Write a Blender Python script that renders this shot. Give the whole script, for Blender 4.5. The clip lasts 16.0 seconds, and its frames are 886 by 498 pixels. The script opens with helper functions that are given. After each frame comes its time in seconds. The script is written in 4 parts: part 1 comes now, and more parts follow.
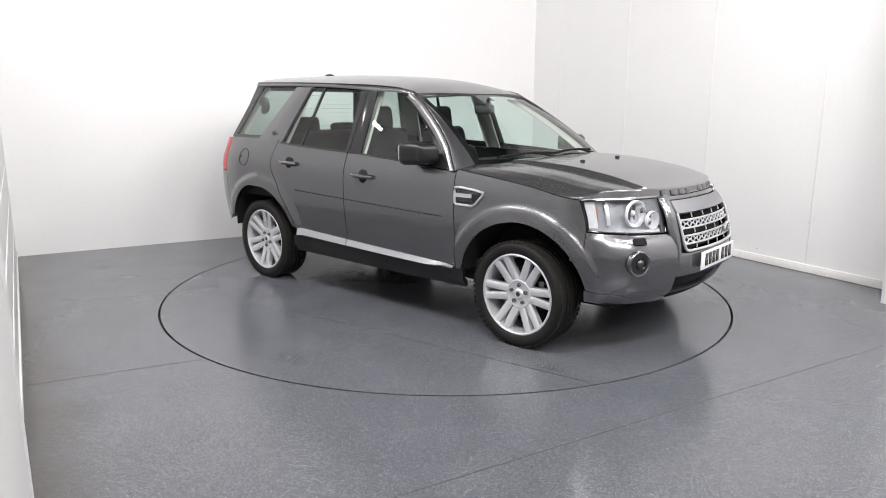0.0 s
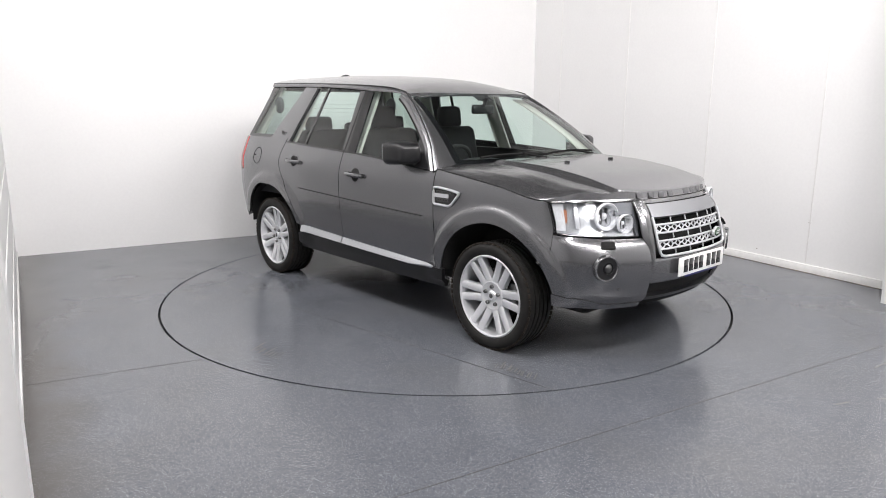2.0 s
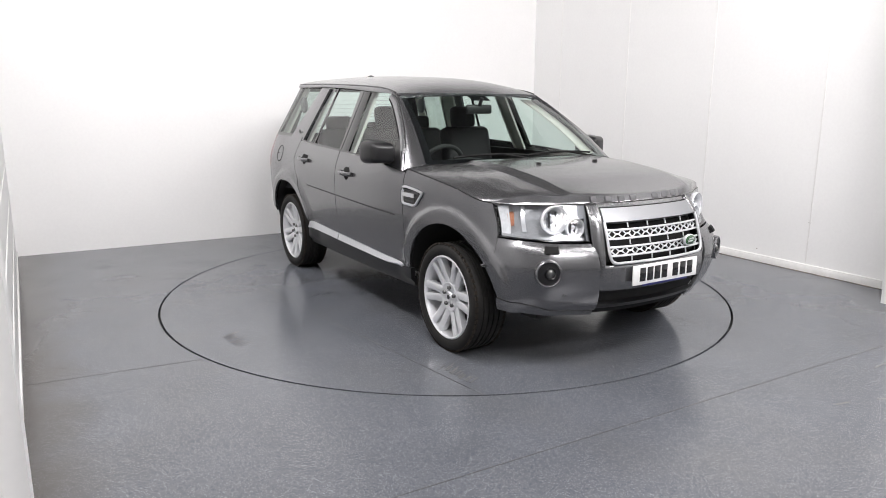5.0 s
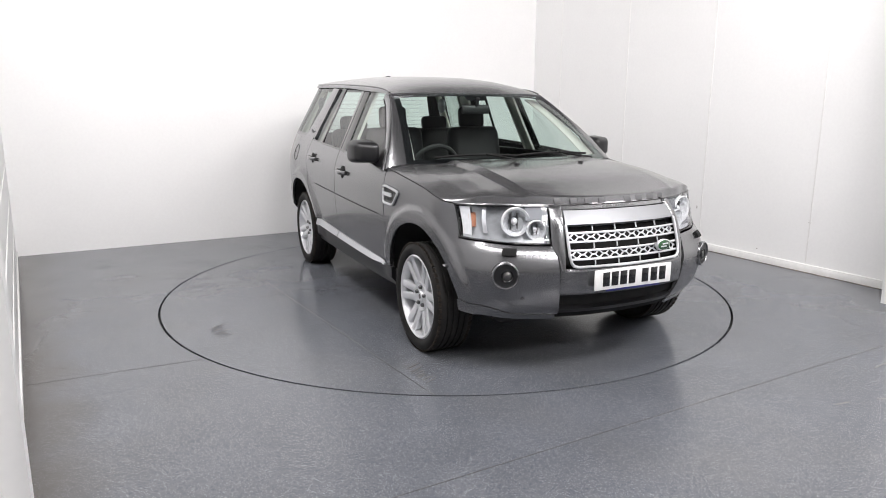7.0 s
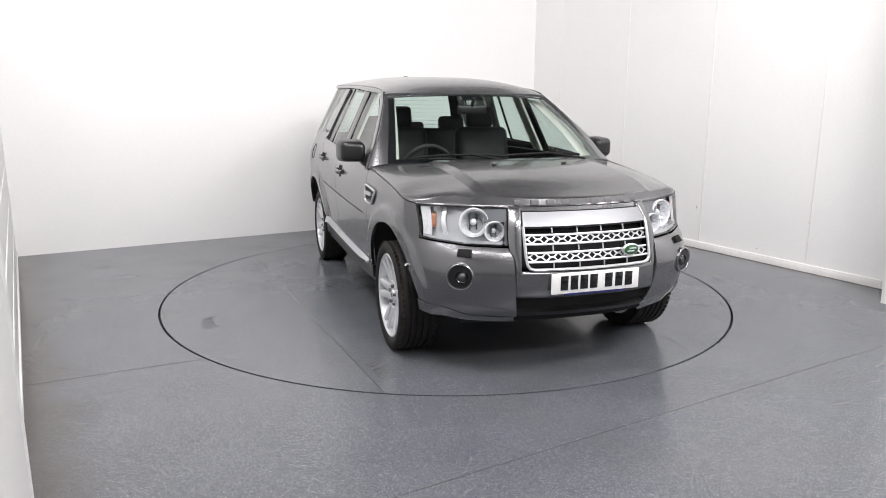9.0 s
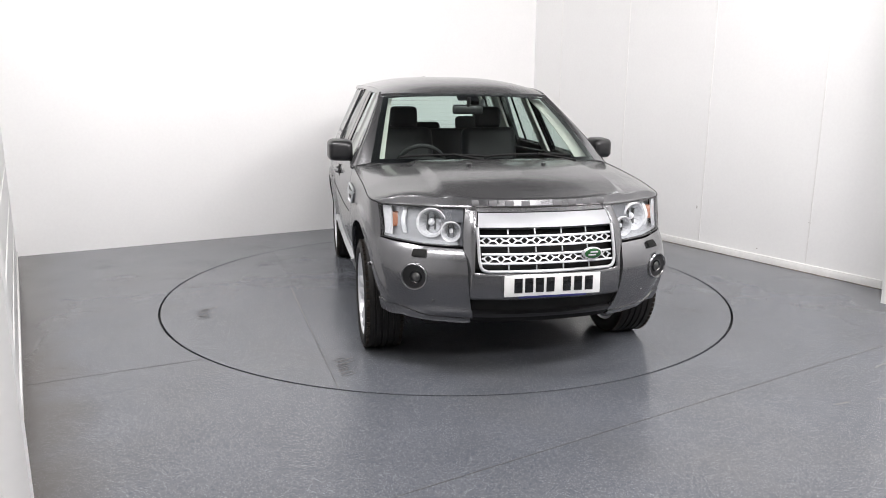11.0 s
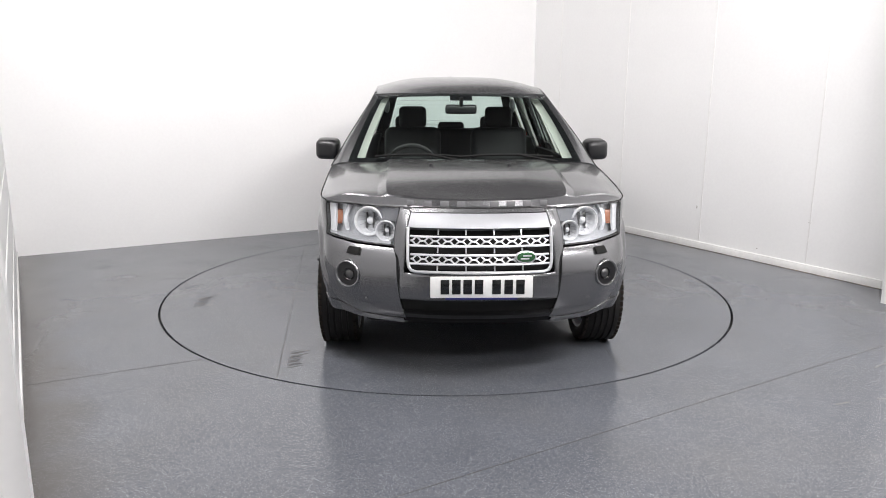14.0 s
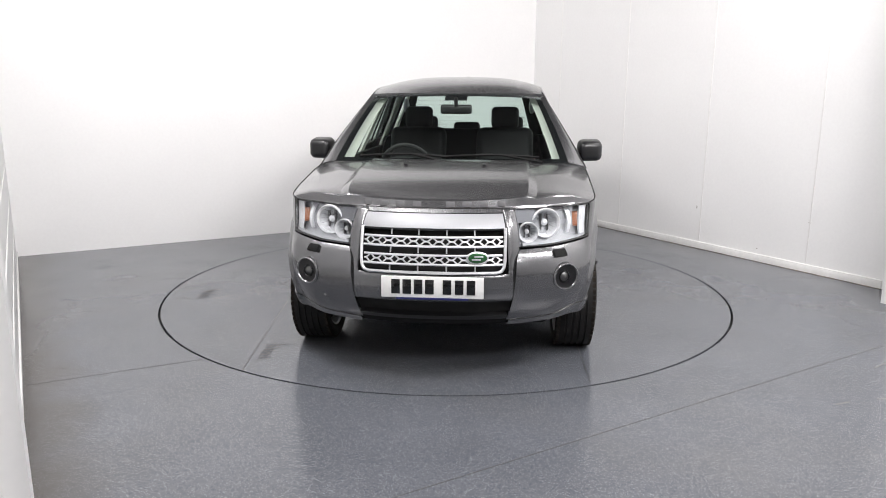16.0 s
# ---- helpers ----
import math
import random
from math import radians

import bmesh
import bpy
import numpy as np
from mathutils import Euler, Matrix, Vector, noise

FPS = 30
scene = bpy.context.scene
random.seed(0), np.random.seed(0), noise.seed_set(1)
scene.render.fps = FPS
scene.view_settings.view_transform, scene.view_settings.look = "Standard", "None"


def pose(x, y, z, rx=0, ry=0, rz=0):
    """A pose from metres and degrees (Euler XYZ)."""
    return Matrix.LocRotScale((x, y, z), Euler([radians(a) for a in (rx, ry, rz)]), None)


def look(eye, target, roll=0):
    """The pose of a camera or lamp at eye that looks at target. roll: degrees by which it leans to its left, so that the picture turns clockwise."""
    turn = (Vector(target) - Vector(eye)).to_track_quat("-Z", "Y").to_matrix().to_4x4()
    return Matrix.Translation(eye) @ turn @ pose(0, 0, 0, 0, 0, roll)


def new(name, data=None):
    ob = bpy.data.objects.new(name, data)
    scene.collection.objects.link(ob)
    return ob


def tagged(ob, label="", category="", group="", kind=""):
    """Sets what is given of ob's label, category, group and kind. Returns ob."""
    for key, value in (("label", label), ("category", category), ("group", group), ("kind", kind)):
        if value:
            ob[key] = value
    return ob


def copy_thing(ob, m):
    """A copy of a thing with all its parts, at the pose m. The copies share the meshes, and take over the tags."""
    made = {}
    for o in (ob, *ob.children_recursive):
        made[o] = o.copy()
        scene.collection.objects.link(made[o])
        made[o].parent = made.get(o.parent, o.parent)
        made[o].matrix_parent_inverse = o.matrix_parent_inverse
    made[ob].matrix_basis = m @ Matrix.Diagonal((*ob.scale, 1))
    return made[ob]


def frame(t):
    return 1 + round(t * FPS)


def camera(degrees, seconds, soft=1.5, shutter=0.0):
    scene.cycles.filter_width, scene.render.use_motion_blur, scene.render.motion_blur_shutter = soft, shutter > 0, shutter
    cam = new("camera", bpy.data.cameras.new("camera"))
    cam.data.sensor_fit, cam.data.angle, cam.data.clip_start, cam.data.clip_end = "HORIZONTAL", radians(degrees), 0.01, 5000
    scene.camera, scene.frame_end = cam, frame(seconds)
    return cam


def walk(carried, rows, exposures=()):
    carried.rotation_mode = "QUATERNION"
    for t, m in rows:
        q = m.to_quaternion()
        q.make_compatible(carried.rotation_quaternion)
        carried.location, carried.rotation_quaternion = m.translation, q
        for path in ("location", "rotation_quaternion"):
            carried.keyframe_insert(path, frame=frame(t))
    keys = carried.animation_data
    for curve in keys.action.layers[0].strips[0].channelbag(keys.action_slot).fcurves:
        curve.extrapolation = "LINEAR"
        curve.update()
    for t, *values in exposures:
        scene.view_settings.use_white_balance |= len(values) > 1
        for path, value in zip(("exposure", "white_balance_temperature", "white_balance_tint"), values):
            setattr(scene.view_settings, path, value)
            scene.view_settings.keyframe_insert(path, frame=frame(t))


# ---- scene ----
# camera: stands still on its mount, 1.49 m above the floor
cam = camera(65.57, 16.0, soft=0.75)
EYE = Vector((0.0, -5.563, 1.486))
AIM = EYE + Vector((math.sin(radians(-0.215)) * math.cos(radians(-11.893)), math.cos(radians(-0.215)) * math.cos(radians(-11.893)), math.sin(radians(-11.893))))
CAM_POSE = look(EYE, AIM, 0.245)
walk(cam, [(0.0, CAM_POSE), (16.0, CAM_POSE)], exposures=[(0.0, 0.02, 6500, 13), (16.0, 0.02, 6500, 13)])

# the turntable's centre is the origin; the car stands a little off it
TABLE_R = 2.217
OFF_X, OFF_Y = -0.046, 0.099


def heading(t):
    return -41.184 - 3.333 * t


# ---- light: white panels in the ceiling of a closed white room ----
CEIL = 4.60
world = bpy.data.worlds.new("world")
world.use_nodes = True
world.node_tree.nodes["Background"].inputs[0].default_value = (0.9, 0.95, 1.0, 1)
world.node_tree.nodes["Background"].inputs[1].default_value = 0.02
scene.world = world
# light panels hung under the ceiling: place, aimed at, length, width, watts
LAMPS = [
    ((-3.05, -0.22, 3.00), (-0.6, -0.4, 1.2), 0.12, 0.07, 1),
    ((-2.45, -1.15, 4.40), (0.8, 1.6, 0.9), 1.6, 0.8, 112),
    ((3.35, -0.55, 4.40), (0.8, 2.2, 1.0), 1.6, 0.8, 62),
    ((-1.10, -3.30, 4.40), (1.2, 1.6, 0.6), 1.6, 0.8, 112),
    ((1.10, -4.60, 4.40), (1.6, 1.8, 0.6), 1.6, 0.8, 112),
    ((3.40, -3.30, 4.10), (0.9, 1.0, 0.5), 1.6, 0.8, 120),
    ((2.60, -6.30, 4.20), (0.9, 0.0, 0.4), 1.6, 0.8, 105),
]


def panel_lamp(eye, aim, long, wide, watts):
    data = bpy.data.lights.new("panel_lamp", "AREA")
    data.shape, data.size, data.size_y, data.energy = "RECTANGLE", long, wide, watts
    data.color = (1.0, 0.985, 0.97)
    ob = new("panel_lamp", data)
    ob.matrix_basis = look(eye, aim)


for row in LAMPS:
    panel_lamp(*row)


# ---- materials ----
def mat(name, colour, rough=0.5, metal=0.0, grain=0.0, scale=30.0, bump=0.0, coat=0.0, detail=4.0, spec=0.5, emit=0.0, var2=0.0, scale2=1.5, rvar=0.0, stretch=(1, 1, 1)):
    m = bpy.data.materials.new(name)
    m.use_nodes = True
    nt = m.node_tree
    b = nt.nodes["Principled BSDF"]
    b.inputs["Base Color"].default_value = (*colour, 1)
    b.inputs["Roughness"].default_value = rough
    b.inputs["Metallic"].default_value = metal
    b.inputs["Specular IOR Level"].default_value = spec
    b.inputs["Coat Weight"].default_value = coat
    b.inputs["Coat Roughness"].default_value = 0.09
    if emit:
        b.inputs["Emission Color"].default_value = (*colour, 1)
        b.inputs["Emission Strength"].default_value = emit
    if grain or bump or var2 or rvar:
        tc = nt.nodes.new("ShaderNodeTexCoord")
        mp = nt.nodes.new("ShaderNodeMapping")
        mp.inputs["Scale"].default_value = stretch
        nt.links.new(tc.outputs["Object"], mp.inputs[0])
        n1 = nt.nodes.new("ShaderNodeTexNoise")
        n1.inputs["Scale"].default_value, n1.inputs["Detail"].default_value = scale, detail
        nt.links.new(mp.outputs[0], n1.inputs["Vector"])
        n2 = nt.nodes.new("ShaderNodeTexNoise")
        n2.inputs["Scale"].default_value, n2.inputs["Detail"].default_value = scale2, 3
        nt.links.new(mp.outputs[0], n2.inputs["Vector"])
        col = None
        for node, amount in ((n1, grain), (n2, var2)):
            if not amount:
                continue
            ramp = nt.nodes.new("ShaderNodeMapRange")
            ramp.inputs["From Min"].default_value, ramp.inputs["From Max"].default_value = 0.3, 0.7
            ramp.inputs["To Min"].default_value, ramp.inputs["To Max"].default_value = 1 - amount, 1 + amount
            nt.links.new(node.outputs["Fac"], ramp.inputs["Value"])
            mix = nt.nodes.new("ShaderNodeVectorMath")
            mix.operation = "SCALE"
            if col is None:
                mix.inputs[0].default_value = colour
            else:
                nt.links.new(col, mix.inputs[0])
            nt.links.new(ramp.outputs[0], mix.inputs["Scale"])
            col = mix.outputs[0]
        if col is not None:
            nt.links.new(col, b.inputs["Base Color"])
        if rvar:
            rr = nt.nodes.new("ShaderNodeMapRange")
            rr.inputs["From Min"].default_value, rr.inputs["From Max"].default_value = 0.3, 0.7
            rr.inputs["To Min"].default_value, rr.inputs["To Max"].default_value = max(rough - rvar, 0.02), rough + rvar
            nt.links.new(n2.outputs["Fac"], rr.inputs["Value"])
            nt.links.new(rr.outputs[0], b.inputs["Roughness"])
        if bump:
            bp = nt.nodes.new("ShaderNodeBump")
            bp.inputs["Strength"].default_value, bp.inputs["Distance"].default_value = 1.0, bump
            nt.links.new(n1.outputs["Fac"], bp.inputs["Height"])
            nt.links.new(bp.outputs[0], b.inputs["Normal"])
    return m


def floor_mat(name, drift=False):
    """Grey safety vinyl: fine light and dark flecks, worn and dirty patches, a soft sheen."""
    m = mat(name, (0.104, 0.111, 0.126), 0.20, rvar=0.05, scale2=2.2, var2=0.08, grain=0.10, scale=60)
    nt = m.node_tree
    b = nt.nodes["Principled BSDF"]
    src = b.inputs["Base Color"].links[0].from_socket
    tc = nt.nodes.new("ShaderNodeTexCoord")
    for scale, lo, hi, c in ((215.0, 0.48, 0.30, (0.33, 0.345, 0.38)), (150.0, 0.50, 0.28, (0.050, 0.056, 0.075))):
        vo = nt.nodes.new("ShaderNodeTexVoronoi")
        vo.inputs["Scale"].default_value = scale
        off = nt.nodes.new("ShaderNodeMapping")
        off.inputs["Location"].default_value = (scale, 3.1, 0)
        nt.links.new(tc.outputs["Object"], off.inputs[0])
        nt.links.new(off.outputs[0], vo.inputs["Vector"])
        r = nt.nodes.new("ShaderNodeMapRange")
        r.inputs["From Min"].default_value, r.inputs["From Max"].default_value = lo, hi
        nt.links.new(vo.outputs["Distance"], r.inputs["Value"])
        hide = nt.nodes.new("ShaderNodeMath")
        hide.operation = "GREATER_THAN"
        hide.inputs[1].default_value = 0.70
        sep = nt.nodes.new("ShaderNodeSeparateColor")
        nt.links.new(vo.outputs["Color"], sep.inputs[0])
        nt.links.new(sep.outputs[0], hide.inputs[0])
        both = nt.nodes.new("ShaderNodeMath")
        both.operation = "MULTIPLY"
        nt.links.new(r.outputs[0], both.inputs[0])
        nt.links.new(hide.outputs[0], both.inputs[1])
        mix = nt.nodes.new("ShaderNodeMix")
        mix.data_type = "RGBA"
        nt.links.new(both.outputs[0], mix.inputs["Factor"])
        nt.links.new(src, mix.inputs["A"])
        mix.inputs["B"].default_value = (*c, 1)
        src = mix.outputs["Result"]
    # brownish dirt in drifts
    n = nt.nodes.new("ShaderNodeTexNoise")
    n.inputs["Scale"].default_value, n.inputs["Detail"].default_value = 0.9, 3
    nt.links.new(tc.outputs["Object"], n.inputs["Vector"])
    r = nt.nodes.new("ShaderNodeMapRange")
    r.inputs["From Min"].default_value, r.inputs["From Max"].default_value, r.inputs["To Max"].default_value = 0.5, 0.80, 0.35
    nt.links.new(n.outputs["Fac"], r.inputs["Value"])
    mix = nt.nodes.new("ShaderNodeMix")
    mix.data_type = "RGBA"
    nt.links.new(r.outputs[0], mix.inputs["Factor"])
    nt.links.new(src, mix.inputs["A"])
    mix.inputs["B"].default_value = (0.13, 0.127, 0.12, 1)
    src = mix.outputs["Result"]
    if not drift:
        nt.links.new(src, b.inputs["Base Color"])
        return m
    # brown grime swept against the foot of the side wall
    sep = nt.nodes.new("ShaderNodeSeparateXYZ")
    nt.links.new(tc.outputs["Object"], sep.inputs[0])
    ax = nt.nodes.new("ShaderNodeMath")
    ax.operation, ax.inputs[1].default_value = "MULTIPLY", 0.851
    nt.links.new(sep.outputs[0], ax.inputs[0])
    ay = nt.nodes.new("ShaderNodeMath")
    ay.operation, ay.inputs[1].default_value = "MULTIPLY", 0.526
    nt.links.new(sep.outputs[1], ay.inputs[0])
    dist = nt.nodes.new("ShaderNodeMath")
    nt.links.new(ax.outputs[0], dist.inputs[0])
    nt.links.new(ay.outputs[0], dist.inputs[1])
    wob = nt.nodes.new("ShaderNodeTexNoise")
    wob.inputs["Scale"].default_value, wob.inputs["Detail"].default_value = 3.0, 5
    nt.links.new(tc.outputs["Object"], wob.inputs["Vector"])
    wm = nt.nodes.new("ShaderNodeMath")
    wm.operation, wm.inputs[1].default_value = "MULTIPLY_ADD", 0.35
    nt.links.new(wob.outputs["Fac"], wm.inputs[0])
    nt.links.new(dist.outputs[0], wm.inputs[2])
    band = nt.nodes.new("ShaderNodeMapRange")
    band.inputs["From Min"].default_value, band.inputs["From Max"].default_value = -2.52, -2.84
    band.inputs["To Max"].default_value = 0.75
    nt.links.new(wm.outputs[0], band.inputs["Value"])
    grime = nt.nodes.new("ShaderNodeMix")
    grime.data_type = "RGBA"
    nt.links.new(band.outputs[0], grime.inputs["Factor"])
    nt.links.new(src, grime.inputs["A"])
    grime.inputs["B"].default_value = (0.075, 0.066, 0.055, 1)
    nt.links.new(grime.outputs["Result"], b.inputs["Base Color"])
    return m


def paint_mat():
    """Grey metallic car paint under clear coat, with fine flakes."""
    m = mat("grey_metallic_paint", (0.195, 0.196, 0.203), 0.27, metal=0.86, coat=0.5, grain=0.06, scale=900, bump=0.0, detail=1)
    return m


def glass_mat(name, tint, gloss=0.10):
    """Thin tinted car glass: light passes straight through, the surface mirrors by its angle."""
    m = bpy.data.materials.new(name)
    m.use_nodes = True
    nt = m.node_tree
    nt.nodes.clear()
    out = nt.nodes.new("ShaderNodeOutputMaterial")
    tr = nt.nodes.new("ShaderNodeBsdfTransparent")
    tr.inputs[0].default_value = (*tint, 1)
    gl = nt.nodes.new("ShaderNodeBsdfGlossy")
    gl.inputs["Roughness"].default_value = 0.015
    lw = nt.nodes.new("ShaderNodeLayerWeight")
    lw.inputs["Blend"].default_value = 0.5
    pw = nt.nodes.new("ShaderNodeMath")
    pw.operation, pw.inputs[1].default_value = "POWER", 5.0
    nt.links.new(lw.outputs["Facing"], pw.inputs[0])
    fr = nt.nodes.new("ShaderNodeMapRange")
    fr.inputs["To Min"].default_value, fr.inputs["To Max"].default_value = 0.045 + gloss * 0.4, 0.95
    nt.links.new(pw.outputs[0], fr.inputs["Value"])
    mix = nt.nodes.new("ShaderNodeMixShader")
    nt.links.new(fr.outputs[0], mix.inputs[0])
    nt.links.new(tr.outputs[0], mix.inputs[1])
    nt.links.new(gl.outputs[0], mix.inputs[2])
    nt.links.new(mix.outputs[0], out.inputs[0])
    return m


WHITE = mat("white_wall_paint", (0.80, 0.80, 0.795), 0.45, grain=0.012, scale=40, var2=0.02, scale2=0.8, bump=0.0004)
TRIM = mat("white_gloss_trim", (0.78, 0.775, 0.76), 0.35, grain=0.04, scale=25, var2=0.05, scale2=3)
UPPER = mat("grey_upper_wall", (0.24, 0.24, 0.245), 0.8, grain=0.1, scale=8)
CEILM = mat("dark_grey_ceiling", (0.06, 0.06, 0.062), 0.8, grain=0.02, scale=15)
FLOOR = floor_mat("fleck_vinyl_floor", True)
TABLE = floor_mat("fleck_vinyl_table")
SEAM = mat("dark_seam", (0.02, 0.02, 0.022), 0.7, grain=0.2, scale=50)
FLOORWELD = mat("worn_weld_seam", (0.070, 0.068, 0.066), 0.4, grain=0.4, scale=9)
WELD = mat("grey_weld_seam", (0.030, 0.031, 0.033), 0.4, grain=0.3, scale=12)
SCUFF = mat("rubber_scuff", (0.078, 0.078, 0.078), 0.55, grain=0.5, scale=60)
PAINT = paint_mat()
BLACK = mat("black_plastic", (0.008, 0.008, 0.009), 0.34, grain=0.2, scale=200, bump=0.0002)
MATBLACK = mat("matt_black_rubber", (0.006, 0.006, 0.006), 0.7, spec=0.2, grain=0.2, scale=120)
TREAD = mat("dusty_tread_rubber", (0.021, 0.0165, 0.013), 0.8, spec=0.25, grain=0.3, scale=30, var2=0.25, scale2=5)
GRIME = mat("brown_grime", (0.16, 0.13, 0.10), 0.8, grain=0.5, scale=9, var2=0.4, scale2=2.5)
WALLMARK = mat("grey_wall_scuff", (0.42, 0.40, 0.38), 0.6, grain=0.3, scale=60)
GLOSSBLACK = mat("gloss_black", (0.006, 0.006, 0.007), 0.12, coat=0.5)
VOID = mat("dark_underside", (0.008, 0.008, 0.008), 0.9, grain=0.3, scale=20)
RUBBER = mat("tyre_rubber", (0.0095, 0.0088, 0.0082), 0.66, spec=0.35, grain=0.25, scale=40, bump=0.0003, var2=0.2, scale2=6)
ALLOY = mat("silver_alloy", (0.74, 0.75, 0.77), 0.30, metal=0.55, coat=0.4, grain=0.03, scale=300)
SILVER = mat("silver_grille_paint", (0.66, 0.67, 0.69), 0.32, metal=0.7, coat=0.3, grain=0.03, scale=200)
CHROME = mat("chrome", (0.85, 0.86, 0.88), 0.07, metal=1.0)
DISC = mat("brake_steel", (0.16, 0.16, 0.16), 0.35, metal=1.0, grain=0.1, scale=80)
GLASS = glass_mat("green_tinted_glass", (0.84, 0.935, 0.90))
DARKGLASS = glass_mat("privacy_glass", (0.80, 0.89, 0.855))
SMOKE = glass_mat("smoked_glass", (0.50, 0.58, 0.545))
LENS = glass_mat("clear_lens", (0.95, 0.96, 0.97), 0.0)
AMBER = mat("amber_lens", (0.42, 0.17, 0.09), 0.2, coat=1.0)
RED = mat("red_lamp_lens", (0.40, 0.008, 0.008), 0.2, coat=0.2, spec=0.3, grain=0.1, scale=60)
SEATM = mat("black_leather", (0.008, 0.008, 0.009), 0.55, spec=0.25, grain=0.2, scale=25)
DASH = mat("dark_grey_dashboard", (0.011, 0.012, 0.012), 0.6, grain=0.15, scale=150, bump=0.0004)
CREAM = mat("pale_grey_pillar_trim", (0.52, 0.53, 0.48), 0.7, grain=0.04, scale=80)
PLATE = mat("white_plate", (0.78, 0.78, 0.77), 0.35, grain=0.02, scale=60)
GREEN = mat("green_badge", (0.02, 0.09, 0.03), 0.25, coat=1.0, grain=0.05, scale=90)
BLUE = mat("blue_strip", (0.012, 0.015, 0.10), 0.4, grain=0.05, scale=90)
GLOW = mat("lamp_diffuser", (1.0, 0.985, 0.96), 0.5, emit=3.0)


mat_house = mat("bright_lamp_housing", (0.52, 0.53, 0.55), 0.2, metal=0.5, grain=0.10, scale=60)
mat_bezel = mat("grey_lamp_bezel", (0.13, 0.135, 0.145), 0.35, metal=0.4, grain=0.05, scale=200)
mat_base = mat("grey_lamp_base", (0.66, 0.67, 0.69), 0.25, metal=0.35, grain=0.3, scale=35)
mat_reflect = mat("lamp_reflector", (0.86, 0.87, 0.89), 0.16, metal=0.35, grain=0.10, scale=70, bump=0.0012)


mat_bar = mat("brushed_grey_silver", (0.27, 0.275, 0.288), 0.48, metal=0.75, coat=0.1, grain=0.03, scale=150)
mat_strip = mat("satin_silver", (0.50, 0.51, 0.53), 0.3, metal=0.6, grain=0.04, scale=150)


# ---- mesh helpers ----
def finish(name, bm, material, parent=None, label="", smooth=True, angle=35):
    bmesh.ops.recalc_face_normals(bm, faces=bm.faces)
    me = bpy.data.meshes.new(name)
    bm.to_mesh(me)
    bm.free()
    me.materials.append(material)
    if smooth:
        me.shade_smooth()
        me.set_sharp_from_angle(angle=radians(angle))
    ob = new(name, me)
    if parent:
        ob.parent = parent
    if label:
        tagged(ob, label)
    return ob


def part(name, bm, material, parent, label="", smooth=True, angle=35):
    return finish(name, bm, material, parent, label, smooth, angle)


def box(cx, cy, cz, sx, sy, sz, bevel=0.0, rz=0.0, bm=None, seg=2, rx=0.0, ry=0.0):
    bm = bm or bmesh.new()
    m = pose(cx, cy, cz, rx, ry, rz) @ Matrix.Diagonal((sx, sy, sz, 1))
    made = bmesh.ops.create_cube(bm, size=1.0, matrix=m)
    if bevel:
        edges = {e for v in made["verts"] for e in v.link_edges}
        bmesh.ops.bevel(bm, geom=list(edges), offset=bevel, segments=seg, affect="EDGES", profile=0.5)
    return bm


def grid(fn, us, vs, thick=0.0, bm=None, closed_u=False):
    """A sheet through fn(u, v), with its rim turned inwards, towards the car's core, by thick."""
    bm = bm or bmesh.new()
    rows = [[bm.verts.new(fn(u, v)) for v in vs] for u in us]
    n = len(rows)
    faces = []
    for i in range(n if closed_u else n - 1):
        for j in range(len(vs) - 1):
            faces.append(bm.faces.new((rows[i][j], rows[(i + 1) % n][j], rows[(i + 1) % n][j + 1], rows[i][j + 1])))
    if thick:
        bm.normal_update()
        ring = [r[0] for r in rows] + rows[-1][1:] + [r[-1] for r in rows[-2::-1]] + rows[0][-2:0:-1]
        nrm = [v.normal.copy() for v in ring]
        core = Vector((0, 0, 0.75))
        if sum(nv.dot(v.co - core) for v, nv in zip(ring, nrm)) < 0:
            nrm = [-nv for nv in nrm]
        inner = [bm.verts.new(v.co - nv * thick) for v, nv in zip(ring, nrm)]
        for k in range(len(ring)):
            a, b = ring[k], ring[(k + 1) % len(ring)]
            bm.faces.new((a, b, inner[(k + 1) % len(ring)], inner[k]))
    return bm


def lin(a, b, n):
    return [a + (b - a) * i / (n - 1) for i in range(n)]


def interp(x, pts):
    """Smooth monotone-ish interpolation through (x, value) pairs."""
    if x <= pts[0][0]:
        return pts[0][1]
    for i in range(len(pts) - 1):
        (x0, y0), (x1, y1) = pts[i], pts[i + 1]
        if x <= x1:
            h = x1 - x0
            d = (y1 - y0) / h
            def slope(k):
                if k <= 0 or k >= len(pts) - 1:
                    return d
                da = (pts[k][1] - pts[k - 1][1]) / (pts[k][0] - pts[k - 1][0])
                db = (pts[k + 1][1] - pts[k][1]) / (pts[k + 1][0] - pts[k][0])
                return 0.0 if da * db <= 0 else 2 * da * db / (da + db)
            m0, m1 = slope(i), slope(i + 1)
            t = (x - x0) / h
            return (2 * t**3 - 3 * t**2 + 1) * y0 + (t**3 - 2 * t**2 + t) * h * m0 + (-2 * t**3 + 3 * t**2) * y1 + (t**3 - t**2) * h * m1
    return pts[-1][1]


